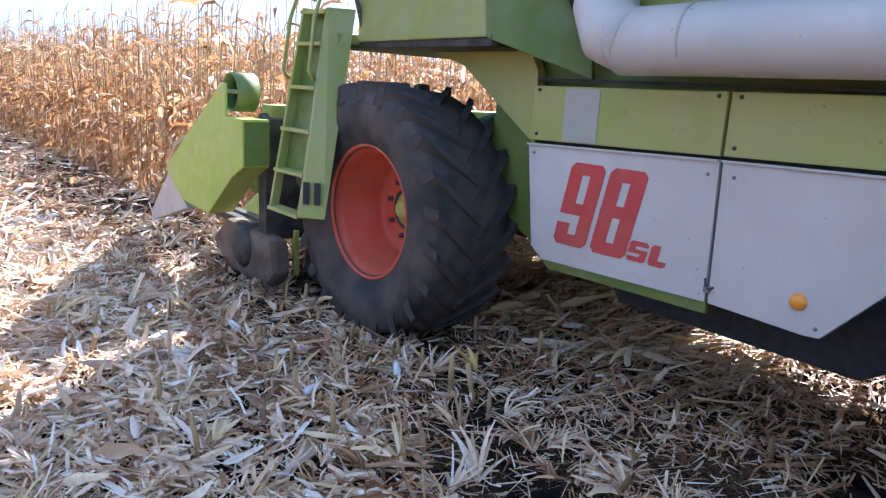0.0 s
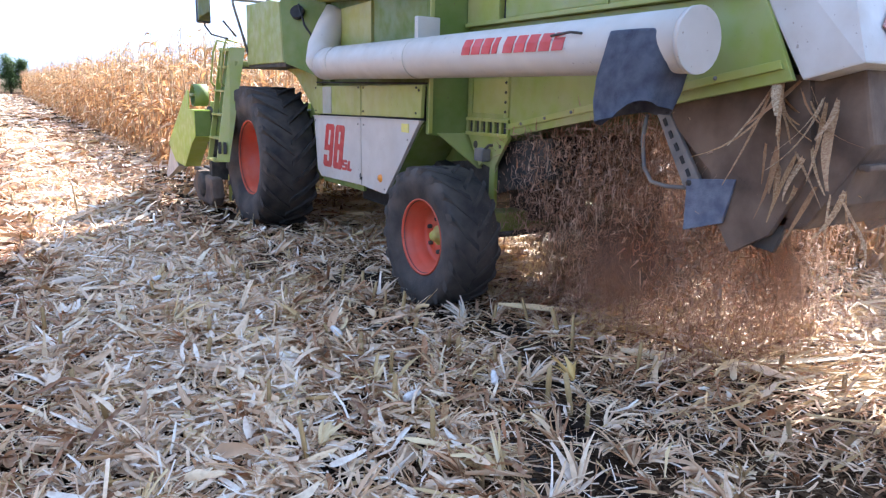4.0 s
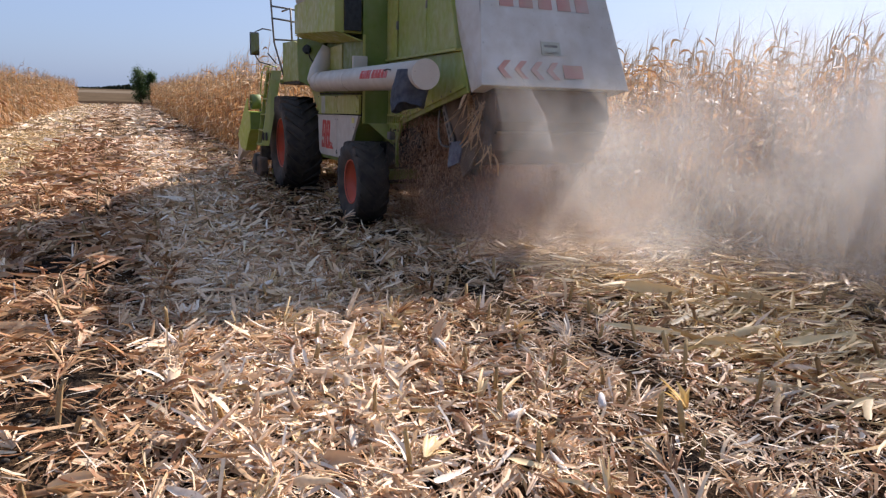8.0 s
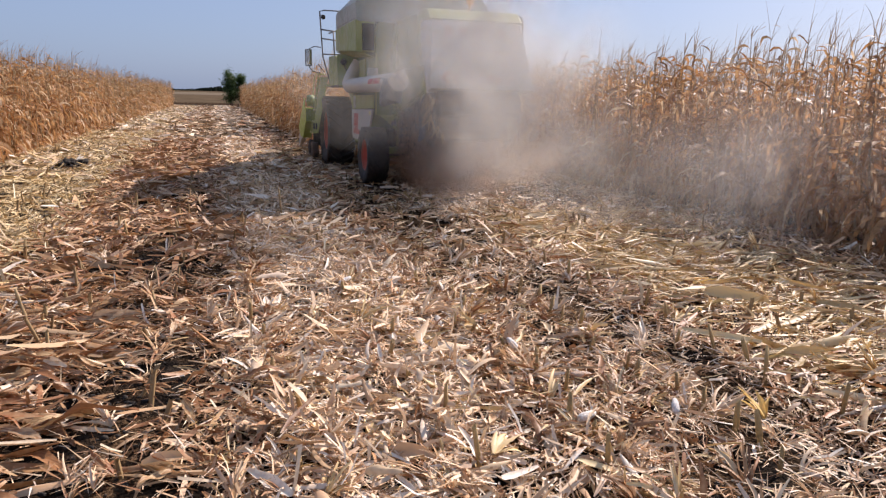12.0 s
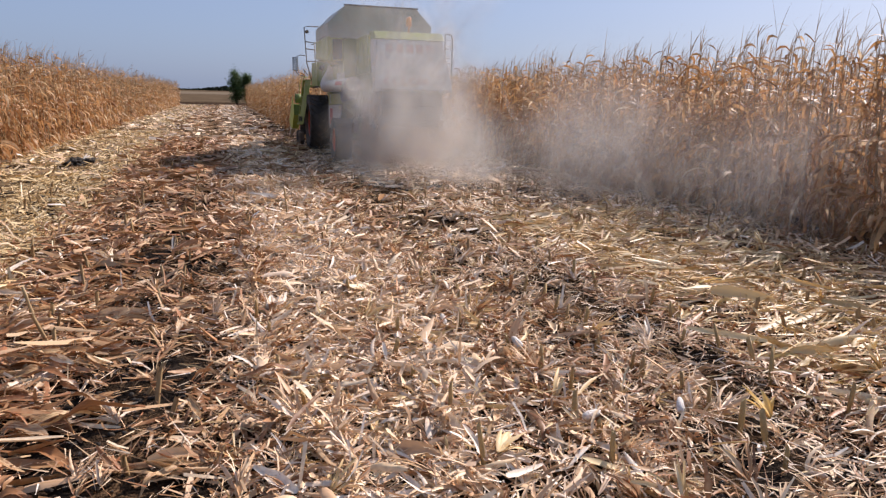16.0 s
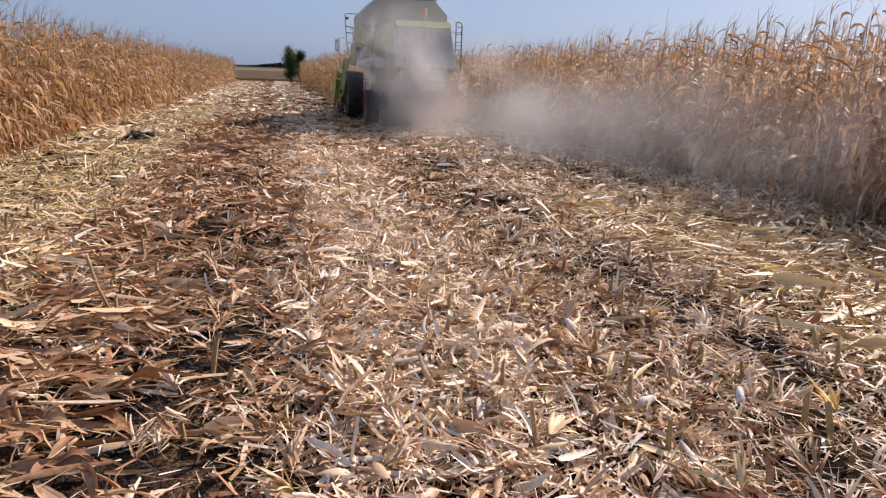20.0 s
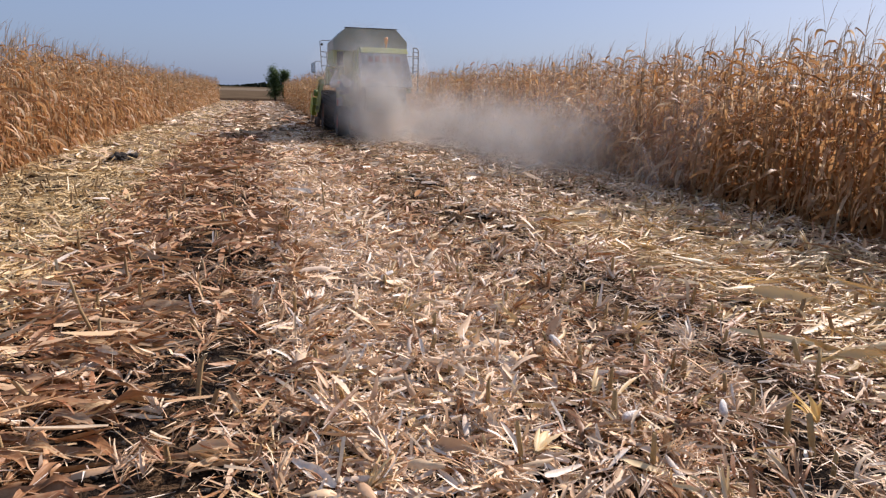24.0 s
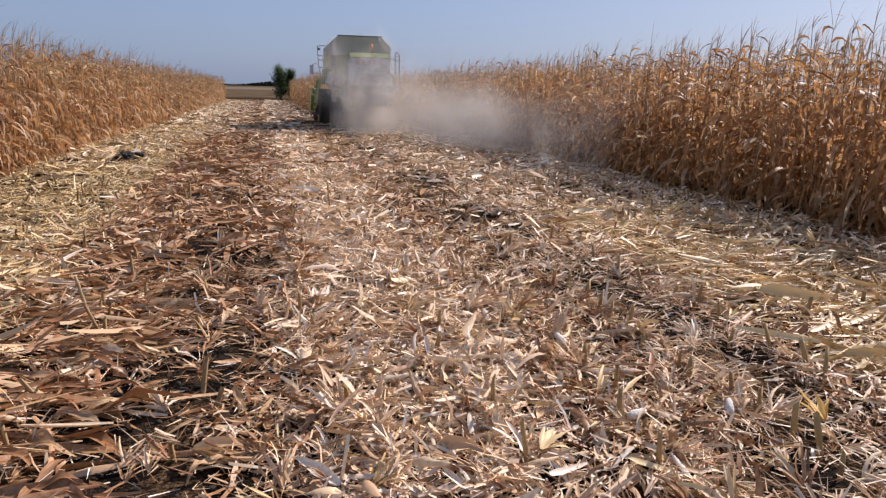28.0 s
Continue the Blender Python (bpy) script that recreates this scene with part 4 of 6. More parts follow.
def clods():
    """Dark crumbs and clods of soil along the wheel track."""
    rng = np.random.default_rng(44)
    vs, fs, k = [], [], 0
    ico = np.array([(0, 0, 1), (0.89, 0, 0.45), (0.28, 0.85, 0.45), (-0.72, 0.53, 0.45), (-0.72, -0.53, 0.45), (0.28, -0.85, 0.45), (0.72, 0.53, -0.45), (-0.28, 0.85, -0.45), (-0.89, 0, -0.45), (-0.28, -0.85, -0.45), (0.72, -0.53, -0.45), (0, 0, -1)])
    tri = np.array([(0, 1, 2), (0, 2, 3), (0, 3, 4), (0, 4, 5), (0, 5, 1), (1, 6, 2), (2, 6, 7), (2, 7, 3), (3, 7, 8), (3, 8, 4), (4, 8, 9), (4, 9, 5), (5, 9, 10), (5, 10, 1), (1, 10, 6), (6, 11, 7), (7, 11, 8), (8, 11, 9), (9, 11, 10), (10, 11, 6)])
    spots = [(-0.5, 3.6, 0.25), (-0.55, 4.4, 0.2), (-0.6, 2.6, 0.25), (-0.1, 5.6, 0.12), (2.75, 2.15, 0.12), (2.9, 4.2, 0.15), (-2.95, 16.4, 0.22), (-2.9, 16.5, 0.15), (1.9, 2.2, 0.1), (-0.7, 5.6, 0.2), (-0.65, 7.2, 0.25)]
    for x, y, s in spots:
        for _ in range(60):
            p = np.array([x, y, 0.0]) + rng.normal(0, 1, 3) * (s * 0.6, s, 0)
            far = y > 12
            r = rng.uniform(0.04, 0.09) if far else rng.uniform(0.006, 0.022)
            p[2] = rut(p[0]) + rng.uniform(0.0, 0.14 if far else 0.03)
            vs.append(ico * r * rng.uniform(0.45, 1.3, (12, 1)) * (1.2, 1.0, 0.7) + p)
            fs.append(tri + k)
            k += 12
    ob = new("soil_clods", mesh_np("soil_clods", np.concatenate(vs), np.concatenate(fs), CLOD))
    tagged(ob, "dark soil clods between the residue", "soil", kind="stuff")


clods()


def stubble():
    """Cut stalk stubs along the rows."""
    rng = np.random.default_rng(41)
    vs, fs, k = [], [], 0
    for x0 in [-3.9, -3.2, -2.5, -1.8, -1.1, -0.4, 0.25, 0.95, 1.65, 2.35] + STRIP:
        for y in np.arange(0.8, 40, 0.2):
            if (0 < x0 < 3.2 and 2.1 < y < 5.6) or rng.random() < 0.45 or (y > 14 and rng.random() < 0.5):
                continue
            x, yy = x0 + rng.normal(0, 0.06), y + rng.normal(0, 0.06)
            h, r = rng.uniform(0.07, 0.21), rng.uniform(0.010, 0.016)
            lx, ly = rng.normal(0, 0.35, 2) * h
            a = np.arange(5) * 2 * np.pi / 5
            c = np.stack([np.cos(a) * r, np.sin(a) * r], -1)
            lowr = np.concatenate([c + (x, yy), np.full((5, 1), -0.03)], 1)
            top = np.concatenate([c + (x + lx, yy + ly), h + rng.normal(0, 0.012, (5, 1))], 1)
            vs += [lowr, top]
            fs += [[k + i, k + (i + 1) % 5, k + 5 + (i + 1) % 5, k + 5 + i] for i in range(5)]
            k += 10
    ob = new("stubble", mesh_np("stubble", np.concatenate(vs), np.array(fs), CORN_STALK))
    tagged(ob, "short cut corn stubs standing in rows", "stubble", kind="stuff")


stubble()


# ---- the combine harvester ----
CX, CY = 3.9, 1.8          # its base point at the start; everything below is in field metres at the start
harvester = new("combine_harvester")
harvester.location = (CX, CY, 0)
tagged(harvester, "old lime-green and white combine harvester driving through corn", "combine harvester")
HOME = Matrix.Translation((-CX, -CY, 0))


def hp(name, bm, material, label="", parent=None):
    return part(name, moved(bm, HOME), material, parent or harvester, label)


def mirror_x(bm):
    """The same part on the other side of the machine."""
    bmesh.ops.transform(bm, matrix=Matrix.Translation((2 * CX, 0, 0)) @ Matrix.Diagonal((-1, 1, 1, 1)), verts=bm.verts)
    bmesh.ops.reverse_faces(bm, faces=bm.faces)
    return bm


WHEELS = []


def lug_bm(h, rb, lug_h, lugs, s):
    """One slanted tread bar on one half of a tyre."""
    bm = bmesh.new()
    da = 2.4 * math.pi / lugs
    th = 0.62 * math.pi / lugs
    ring = []
    for x, a, low, top in ((s * h * 1.01, -da * 0.55, 0.90, 0.945), (s * h * 0.99, -da * 0.45, 0.93, 0.995), (s * h * 0.88, -da * 0.30, 0.975, 1.0), (s * h * 0.45, da * 0.15, 0.98, 1.0), (-s * h * 0.03, da * 0.6, 0.98, 1.0)):
        row = []
        for aa, rr in ((a - th / 2, low * rb), (a - th * 0.36, rb * top if top < 0.99 else (rb + lug_h) * top), (a + th * 0.36, rb * top if top < 0.99 else (rb + lug_h) * top), (a + th / 2, low * rb)):
            row.append(bm.verts.new((x, rr * math.cos(aa), rr * math.sin(aa))))
        ring.append(row)
    fs = [bm.faces.new((p[k], p[k + 1], q[k + 1], q[k])) for p, q in zip(ring, ring[1:]) for k in range(3)]
    fs += [bm.faces.new(ring[0]), bm.faces.new(ring[-1][::-1])]
    bmesh.ops.recalc_face_normals(bm, faces=fs)
    return bm


def wheel(name, x_out, width, y, r, rim_r, lugs, lug_h, side, dish, label):
    """A wheel at its own centre, x along the axle; its outer face looks to -x, or to +x when side is 1."""
    w = new(name)
    w.parent = harvester
    xc = x_out + width / 2
    w.location = ((xc if side < 0 else 2 * CX - xc) - CX, y - CY, r)
    w["label"] = label
    h = width / 2
    rb = r - lug_h
    prof = [(-h * 0.72, rim_r * 0.98), (-h * 0.92, rim_r + (rb - rim_r) * 0.25), (-h, rim_r + (rb - rim_r) * 0.55), (-h * 0.97, rb * 0.96), (-h * 0.85, rb),
            (-h * 0.4, rb + lug_h * 0.35), (0, rb + lug_h * 0.45), (h * 0.4, rb + lug_h * 0.35), (h * 0.85, rb), (h * 0.97, rb * 0.96), (h, rim_r + (rb - rim_r) * 0.55), (h * 0.72, rim_r * 0.98)]
    bm = lathe(prof, 56)
    flip = Matrix.Diagonal((1, 1, 1, 1)) if side < 0 else Matrix.Rotation(math.pi, 4, "Z")
    part("tyre", moved(bm, flip), RUBBER, w, "black ribbed tractor tyre, dusty")
    for s in (-1, 1):
        me = None
        for i in range(lugs):
            turn = 2 * math.pi * (i + (0.5 if s > 0 else 0)) / lugs
            if me is None:
                lug = part("tread_lug", moved(lug_bm(h, rb, lug_h, lugs, s), flip), RUBBER, w)
                me = lug.data
            else:
                lug = new("tread_lug", me)
                lug.parent = w
            lug.rotation_euler = (turn, 0, 0)
    d = h * 0.72
    z1 = -d + dish
    rim = lathe([(-d - 0.015, rim_r * 1.0), (-d - 0.02, rim_r * 1.045), (-d + 0.005, rim_r * 1.05), (-d + 0.02, rim_r * 0.98), (-d + 0.06, rim_r * 0.92), (-d + dish * 0.45, rim_r * 0.89), (-d + dish * 0.55, rim_r * 0.82), (z1 - 0.03, rim_r * 0.80), (z1, rim_r * 0.74),
                 (z1 - 0.02, rim_r * 0.5), (z1 - 0.02, rim_r * 0.1), (z1 + 0.02, rim_r * 0.1), (z1 + 0.03, rim_r * 0.8), (d, rim_r * 0.9), (d, rim_r * 1.03), (-d + 0.08, rim_r * 1.0)], 48, closed=True)
    part("rim", moved(rim, flip), RIM_RED, w, "orange-red painted deep-dished steel rim")
    hub = lathe([(z1, 0.0005), (z1 - 0.09, 0.0005), (z1 - 0.09, rim_r * 0.12), (z1 - 0.07, rim_r * 0.16), (z1 - 0.04, rim_r * 0.17), (z1 - 0.035, rim_r * 0.27), (z1 - 0.01, rim_r * 0.28)], 28)
    part("hub", moved(hub, flip), HUB_YELLOW, w, "yellow-green hub with a greasy cap")
    nb = 8 if lugs > 20 else 6
    for i in range(nb):
        a = 2 * math.pi * (i + 0.3) / nb
        bmb = moved(lathe([(-0.03, 0.0005), (-0.03, 0.016), (0.0, 0.018), (0.02, 0.018)], 6), Matrix.Translation((z1 - 0.02, rim_r * 0.46 * math.cos(a), rim_r * 0.46 * math.sin(a))))
        part("wheel_bolt", moved(bmb, flip), DARK_STEEL_AND_SHADE, w)
    WHEELS.append((w, r))
    return w


wheel("front_wheel", 2.42, 0.60, 3.57, 0.80, 0.405, 22, 0.045, -1, 0.33, "large front drive wheel with an orange-red rim")
wheel("front_wheel", 2.42, 0.60, 3.57, 0.80, 0.405, 22, 0.045, 1, 0.33, "large front drive wheel with an orange-red rim")
wheel("rear_wheel", 2.62, 0.40, -0.02, 0.53, 0.275, 18, 0.012, -1, 0.17, "smaller steered rear wheel with a red rim")
wheel("rear_wheel", 2.62, 0.40, -0.02, 0.53, 0.275, 18, 0.012, 1, 0.17, "smaller steered rear wheel with a red rim")


def flare(y):
    """Where the rear body's left side stands: set in behind the panels, out again at the hood."""
    return 3.09 + 0.21 * (y + 2.4) / 2.76


def flared(profile, out, inn, bevel=0.0):
    """A plate that follows the rear body's side: a (y, z) outline between two depths from it."""
    bm = prism(profile, out, inn, bevel)
    for v in bm.verts:
        v.co.x += flare(v.co.y)
    return bm


def build_body():
    # frame and axles
    hp("front_axle", tube([(2.8, 3.57, 0.80), (5.0, 3.57, 0.80)], 0.14, 14), DARK_STEEL_AND_SHADE)
    for s in (-1, 1):
        x = CX + s * 0.72
        hp("final_drive", box((x - 0.12, 3.25, 0.55), (x + 0.12, 3.85, 1.35), 0.05), DEEP_AND_SHADED_GREEN)
    hp("rear_axle", box((2.85, -0.12, 0.50), (4.95, 0.10, 0.68), 0.02), GREEN, "green rear axle beam")
    hp("axle_pivot", box((3.6, -0.15, 0.6), (4.2, 0.15, 1.05), 0.03), DARK_STEEL_AND_SHADE)
    hp("tie_rod", tube([(2.95, -0.32, 0.56), (4.85, -0.32, 0.56)], 0.022), DARK_STEEL_AND_SHADE)
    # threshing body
    hp("threshing_body", prism([(3.1, 0.95), (2.62, 0.72), (1.3, 0.74), (1.02, 0.78), (0.42, 1.36), (0.42, 2.35), (2.6, 2.35), (3.0, 1.85)], 3.03, 4.77, 0.01), DEEP_AND_SHADED_GREEN)
    hp("straw_walker_body", prism([(0.9, 0.98), (0.4, 1.04), (-0.5, 1.36), (-2.45, 1.76), (-2.3, 2.2), (0.43, 2.2)], 3.37, 4.43, 0.01), DEEP_AND_SHADED_GREEN)
    # added to keep sunlight off the ground below; black stands for shade
    hp("sun_block_housing", prism([(2.45, 0.95), (2.2, 0.47), (0.95, 0.46), (0.72, 0.62), (0.62, 0.98), (1.6, 1.2)], 3.26, 4.54, 0.02), SEAM_AND_SHADE, "fan housing added under the body against sunlight, blackened for shade")
    # also stops sunlight under the body; underside shade is in its dark colour
    hp("sieve_box", prism([(2.45, 0.95), (2.2, 0.56), (0.9, 0.56), (0.1, 0.78), (-0.62, 1.0), (-0.62, 1.30), (1.2, 1.05)], 3.38, 4.42, 0.015), DARK_STEEL_AND_SHADE, "sieve box under the body, painted dark for shade")
    # lower side panels, left and right
    for s in (-1, 1):
        f = (lambda b: b) if s < 0 else mirror_x
        lab = "" if s > 0 else "white side panel with a red model number"
        hp("white_side_panel", f(prism([(2.63, 1.315), (1.515, 1.345), (1.495, 0.72), (2.46, 0.70), (2.55, 0.76)], 2.90, 2.935, 0.006)), WHITE, lab)
        hp("white_side_panel", f(prism([(1.50, 1.345), (0.41, 1.365), (0.46, 1.33), (1.00, 0.705), (1.06, 0.70), (1.48, 0.72)], 2.90, 2.935, 0.006)), WHITE, "white side panel with a slanted rear edge")
        hp("lower_trim", f(prism([(2.50, 0.705), (1.50, 0.722), (1.50, 0.66), (2.44, 0.65)], 2.93, 2.96, 0.004)), DEEP_AND_SHADED_GREEN)
        hp("green_side_panel", f(prism([(2.63, 1.62), (1.52, 1.63), (1.52, 1.36), (2.63, 1.335)], 2.905, 2.94, 0.006)), PALE_GREEN, "sun-bleached green side panel")
        hp("green_side_panel", f(prism([(1.505, 1.63), (0.41, 1.645), (0.43, 1.385), (1.505, 1.362)], 2.905, 2.94, 0.006)), PALE_GREEN, "sun-bleached green side panel")
        hp("panel_backing", f(prism([(2.62, 1.61), (0.44, 1.63), (0.47, 1.33), (1.03, 0.74), (2.50, 0.75)], 2.95, 3.03)), SEAM_AND_SHADE)
        # thin black strip that paints the shadow line above the panels
        hp("top_shadow_line", f(box((2.93, 0.4, 1.648), (2.96, 2.63, 1.662))), SEAM_AND_SHADE)
        # plate ahead of the panels, over the wheel
        hp("wheel_arch_plate", f(prism([(2.62, 1.30), (2.64, 1.70), (2.72, 1.83), (3.66, 1.83), (3.25, 1.72), (2.95, 1.52)], 2.94, 3.00, 0.006)), PALE_GREEN)
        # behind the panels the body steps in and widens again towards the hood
        # these two face rearward; their shade is put into the darker green
        hp("slanted_side_plate", f(hull8([(2.945, 0.44, 1.335), (3.34, 0.44, 1.335), (3.34, 1.04, 0.70), (2.945, 1.04, 0.70), (2.945, 0.47, 1.36), (3.34, 0.47, 1.36), (3.34, 1.08, 0.72), (2.945, 1.08, 0.72)], 0.003)), DEEP_AND_SHADED_GREEN)
        hp("chassis_column", f(hull8([(2.95, 0.37, 1.26), (3.31, 0.36, 1.20), (3.31, 0.42, 1.20), (2.95, 0.42, 1.26), (2.95, 0.37, 2.95), (3.31, 0.36, 2.95), (3.31, 0.42, 2.95), (2.95, 0.42, 2.95)], 0.008)), DEEP_AND_SHADED_GREEN, "green rear face of the side boxes, painted darker for shade")
        hp("column_flange", f(box((2.94, 0.355, 1.27), (2.975, 0.372, 2.42), 0.004)), PALE_GREEN)
        hp("folded_gusset", f(hull8([(3.02, 0.355, 1.27), (3.31, 0.355, 1.27), (3.33, 0.16, 1.00), (3.30, 0.16, 1.00), (3.02, 0.375, 1.27), (3.31, 0.375, 1.27), (3.33, 0.19, 1.00), (3.30, 0.19, 1.00)], 0.003)), GREEN)
        hp("lower_gusset", f(flared([(0.33, 1.27), (-0.28, 1.275), (-0.23, 1.22), (-0.10, 1.05), (-0.10, 0.72), (-0.02, 0.72), (-0.02, 1.03), (0.10, 1.05), (0.14, 1.02)], 0.0, 0.03, 0.004)), GREEN)
        hp("rear_side_plate", f(flared([(0.35, 1.39), (-0.28, 1.39), (-0.28, 1.285), (-2.55, 1.685), (-2.34, 2.085), (0.35, 2.085)], 0.0, 0.03, 0.005)), GREEN, "green side plate with a rising lower edge")
        hp("stiffening_rib", f(flared([(-0.28, 1.335), (-0.28, 1.375), (-2.48, 1.775), (-2.50, 1.735)], -0.018, 0.0, 0.004)), PALE_GREEN)
        hp("recess_frame", f(flared([(0.30, 1.42), (0.26, 1.42), (0.26, 1.70), (0.30, 1.70)], -0.016, 0.0, 0.003)), GREEN)
        hp("recess_frame", f(flared([(-0.22, 1.42), (-0.27, 1.42), (-0.27, 1.72), (-0.22, 1.72)], -0.022, 0.0, 0.003)), PALE_GREEN)
        hp("recess_panel", f(flared([(0.25, 1.44), (-0.21, 1.44), (-0.21, 1.70), (0.25, 1.70)], -0.008, 0.0, 0.003)), PALE_GREEN, "sun-bleached recessed panel")
        hp("sieve_backing", f(flared([(0.33, 1.28), (-0.27, 1.285), (-0.27, 1.385), (0.33, 1.385)], 0.012, 0.02)), SEAM_AND_SHADE)
        hp("sieve_frame_rail", f(flared([(0.34, 1.375), (-0.28, 1.38), (-0.28, 1.405), (0.34, 1.40)], -0.02, 0.02, 0.004)), PALE_GREEN)
        hp("sieve_frame_rail", f(flared([(0.34, 1.262), (-0.28, 1.272), (-0.28, 1.298), (0.34, 1.288)], -0.02, 0.02, 0.004)), PALE_GREEN)
        for i in range(7):
            y = 0.325 - 0.098 * i
            hp("sieve_slat", f(flared([(y + 0.016, 1.29), (y - 0.016, 1.29), (y - 0.016, 1.38), (y + 0.016, 1.38)], -0.012, 0.014, 0.003)), GREEN)
        hp("hitch_box", f(box((3.19, -0.035, 1.075), (3.27, 0.085, 1.175), 0.014)), STEEL, "small grey junction box")
        hp("box_gland", f(tube([(3.22, -0.02, 1.17), (3.25, -0.03, 1.20), (3.29, -0.06, 1.20)], 0.012, 8)), DARK_STEEL_AND_SHADE)
        hp("gusset_hole", f(tube([(flare(-0.16) - 0.003, -0.16, 1.20), (flare(-0.16) + 0.002, -0.16, 1.20)], 0.014, 12)), SEAM_AND_SHADE)
        hp("gusset_hole", f(tube([(flare(0.2) - 0.003, 0.20, 1.19), (flare(0.2) + 0.002, 0.20, 1.19)], 0.03, 14)), DARK_STEEL_AND_SHADE)
        # upper side walls
        hp("upper_side_panel", f(prism([(2.55, 1.95), (1.40, 1.98), (1.40, 2.36), (2.5, 2.33)], 2.95, 2.99, 0.008)), PALE_GREEN, "recessed pale green cover")
        # its dark tone is shade put into the paint
        hp("upper_side_panel", f(prism([(1.36, 1.70), (0.44, 1.70), (0.44, 2.42), (1.36, 2.42)], 2.96, 3.03, 0.012)), DEEP_AND_SHADED_GREEN, "tall green side cover, painted darker for shade")
        hp("upper_side_panel", f(flared([(0.35, 2.10), (-0.11, 2.10), (-0.13, 2.95), (0.35, 2.95)], -0.03, 0.04, 0.012)), PALE_GREEN, "narrow bleached green side cover")
        hp("cover_gap", f(flared([(-0.11, 2.10), (-0.20, 2.10), (-0.20, 2.93), (-0.13, 2.93)], 0.02, 0.05)), SEAM_AND_SHADE)
        hp("upper_side_panel", f(flared([(-0.20, 2.12), (-1.30, 2.12), (-1.30, 2.93), (-0.20, 2.95)], -0.03, 0.04, 0.012)), GREEN, "tall green side cover")
        hp("upper_side_panel", f(flared([(-1.315, 2.12), (-2.27, 2.12), (-1.96, 2.90), (-1.315, 2.93)], -0.03, 0.04, 0.012)), GREEN, "tall green side cover")
        hp("ledge", f(flared([(0.34, 2.088), (-2.32, 2.088), (-2.32, 2.118), (0.34, 2.118)], -0.055, 0.03, 0.006)), PALE_GREEN)
        hp("cover_catch", f(flared([(-0.14, 2.46), (-0.18, 2.46), (-0.18, 2.56), (-0.14, 2.56)], -0.05, 0.0, 0.005)), STEEL)
        hp("cover_hinge", f(flared([(-1.29, 2.60), (-1.325, 2.60), (-1.325, 2.72), (-1.29, 2.72)], -0.042, -0.02, 0.004)), STEEL)
    # tank with bevelled shoulders, and its slanted side shrouds
    hp("grain_tank", bm_tank(), TANK_GREY, "grey-green grain tank with bevelled shoulders, dusty")
    hp("tank_neck", box((3.02, 0.46, 2.3), (4.78, 2.7, 2.99), 0.01), DEEP_AND_SHADED_GREEN)
    hp("tank_rim", box((2.98, 0.40, 3.755), (4.86, 0.46, 3.79), 0.008), DARK_STEEL_AND_SHADE)
    for s in (-1, 1):
        f = (lambda b: b) if s < 0 else mirror_x
        hp("tank_shroud", f(hull8([(2.95, 0.44, 2.43), (2.95, 2.92, 2.52), (2.60, 2.90, 2.58), (2.58, 0.44, 2.44), (2.95, 0.44, 3.0), (2.95, 2.92, 3.0), (2.60, 2.90, 3.02), (2.58, 0.44, 3.02)], 0.012)), PALE_GREEN, "pale green tank shroud with a turned-in lower lip")
        hp("shroud_lip", f(hull8([(2.97, 0.40, 2.34), (2.97, 2.9, 2.45), (2.90, 2.9, 2.45), (2.90, 0.40, 2.34), (2.62, 0.42, 2.45), (2.62, 2.9, 2.56), (2.59, 2.9, 2.56), (2.585, 0.42, 2.45)], 0.004)), PALE_GREEN)
        # solid black block, painted as the shaded inside of an opening
        hp("shroud_opening", f(box((2.70, 0.39, 2.46), (2.93, 0.435, 2.95), 0.01)), SEAM_AND_SHADE)
    hp("engine_deck", prism([(0.42, 2.2), (0.42, 3.0), (-0.6, 3.0), (-2.05, 2.98), (-2.20, 2.86), (-2.36, 2.2)], 3.36, 4.44, 0.03), GREEN, "green engine deck cover")
    # operator's platform
    hp("platform_side", prism([(2.70, 1.845), (3.90, 1.835), (3.88, 2.50), (3.05, 2.48), (2.78, 2.44)], 2.60, 2.66, 0.012), GREEN, "green platform side box")
    hp("platform_rear_plate", hull8([(2.61, 2.70, 1.84), (2.66, 2.72, 1.84), (3.0, 2.30, 1.66), (2.93, 2.26, 1.66), (2.61, 2.78, 2.50), (2.66, 2.80, 2.50), (3.0, 2.40, 2.50), (2.93, 2.36, 2.50)], 0.006), DEEP_AND_SHADED_GREEN, "dark green plate behind the platform")
    hp("filler_hole", tube([(2.73, 2.58, 2.32), (2.70, 2.55, 2.34)], 0.07, 16), SEAM_AND_SHADE)
    hp("platform_floor", box((2.62, 2.68, 1.80), (5.18, 4.25, 1.86), 0.01), DARK_STEEL_AND_SHADE)
    hp("platform_side", mirror_x(prism([(2.70, 1.845), (3.90, 1.835), (3.88, 2.50), (3.05, 2.48), (2.78, 2.44)], 2.60, 2.66, 0.012)), GREEN)
    hp("platform_console", box((3.3, 2.95, 1.86), (4.9, 3.3, 2.9), 0.03), GREEN)
    hp("feeder_house", hull8([(3.35, 3.2, 0.75), (4.45, 3.2, 0.75), (4.45, 4.75, 0.45), (3.35, 4.75, 0.45), (3.35, 3.2, 1.5), (4.45, 3.2, 1.5), (4.45, 4.75, 1.05), (3.35, 4.75, 1.05)], 0.02), DEEP_AND_SHADED_GREEN)
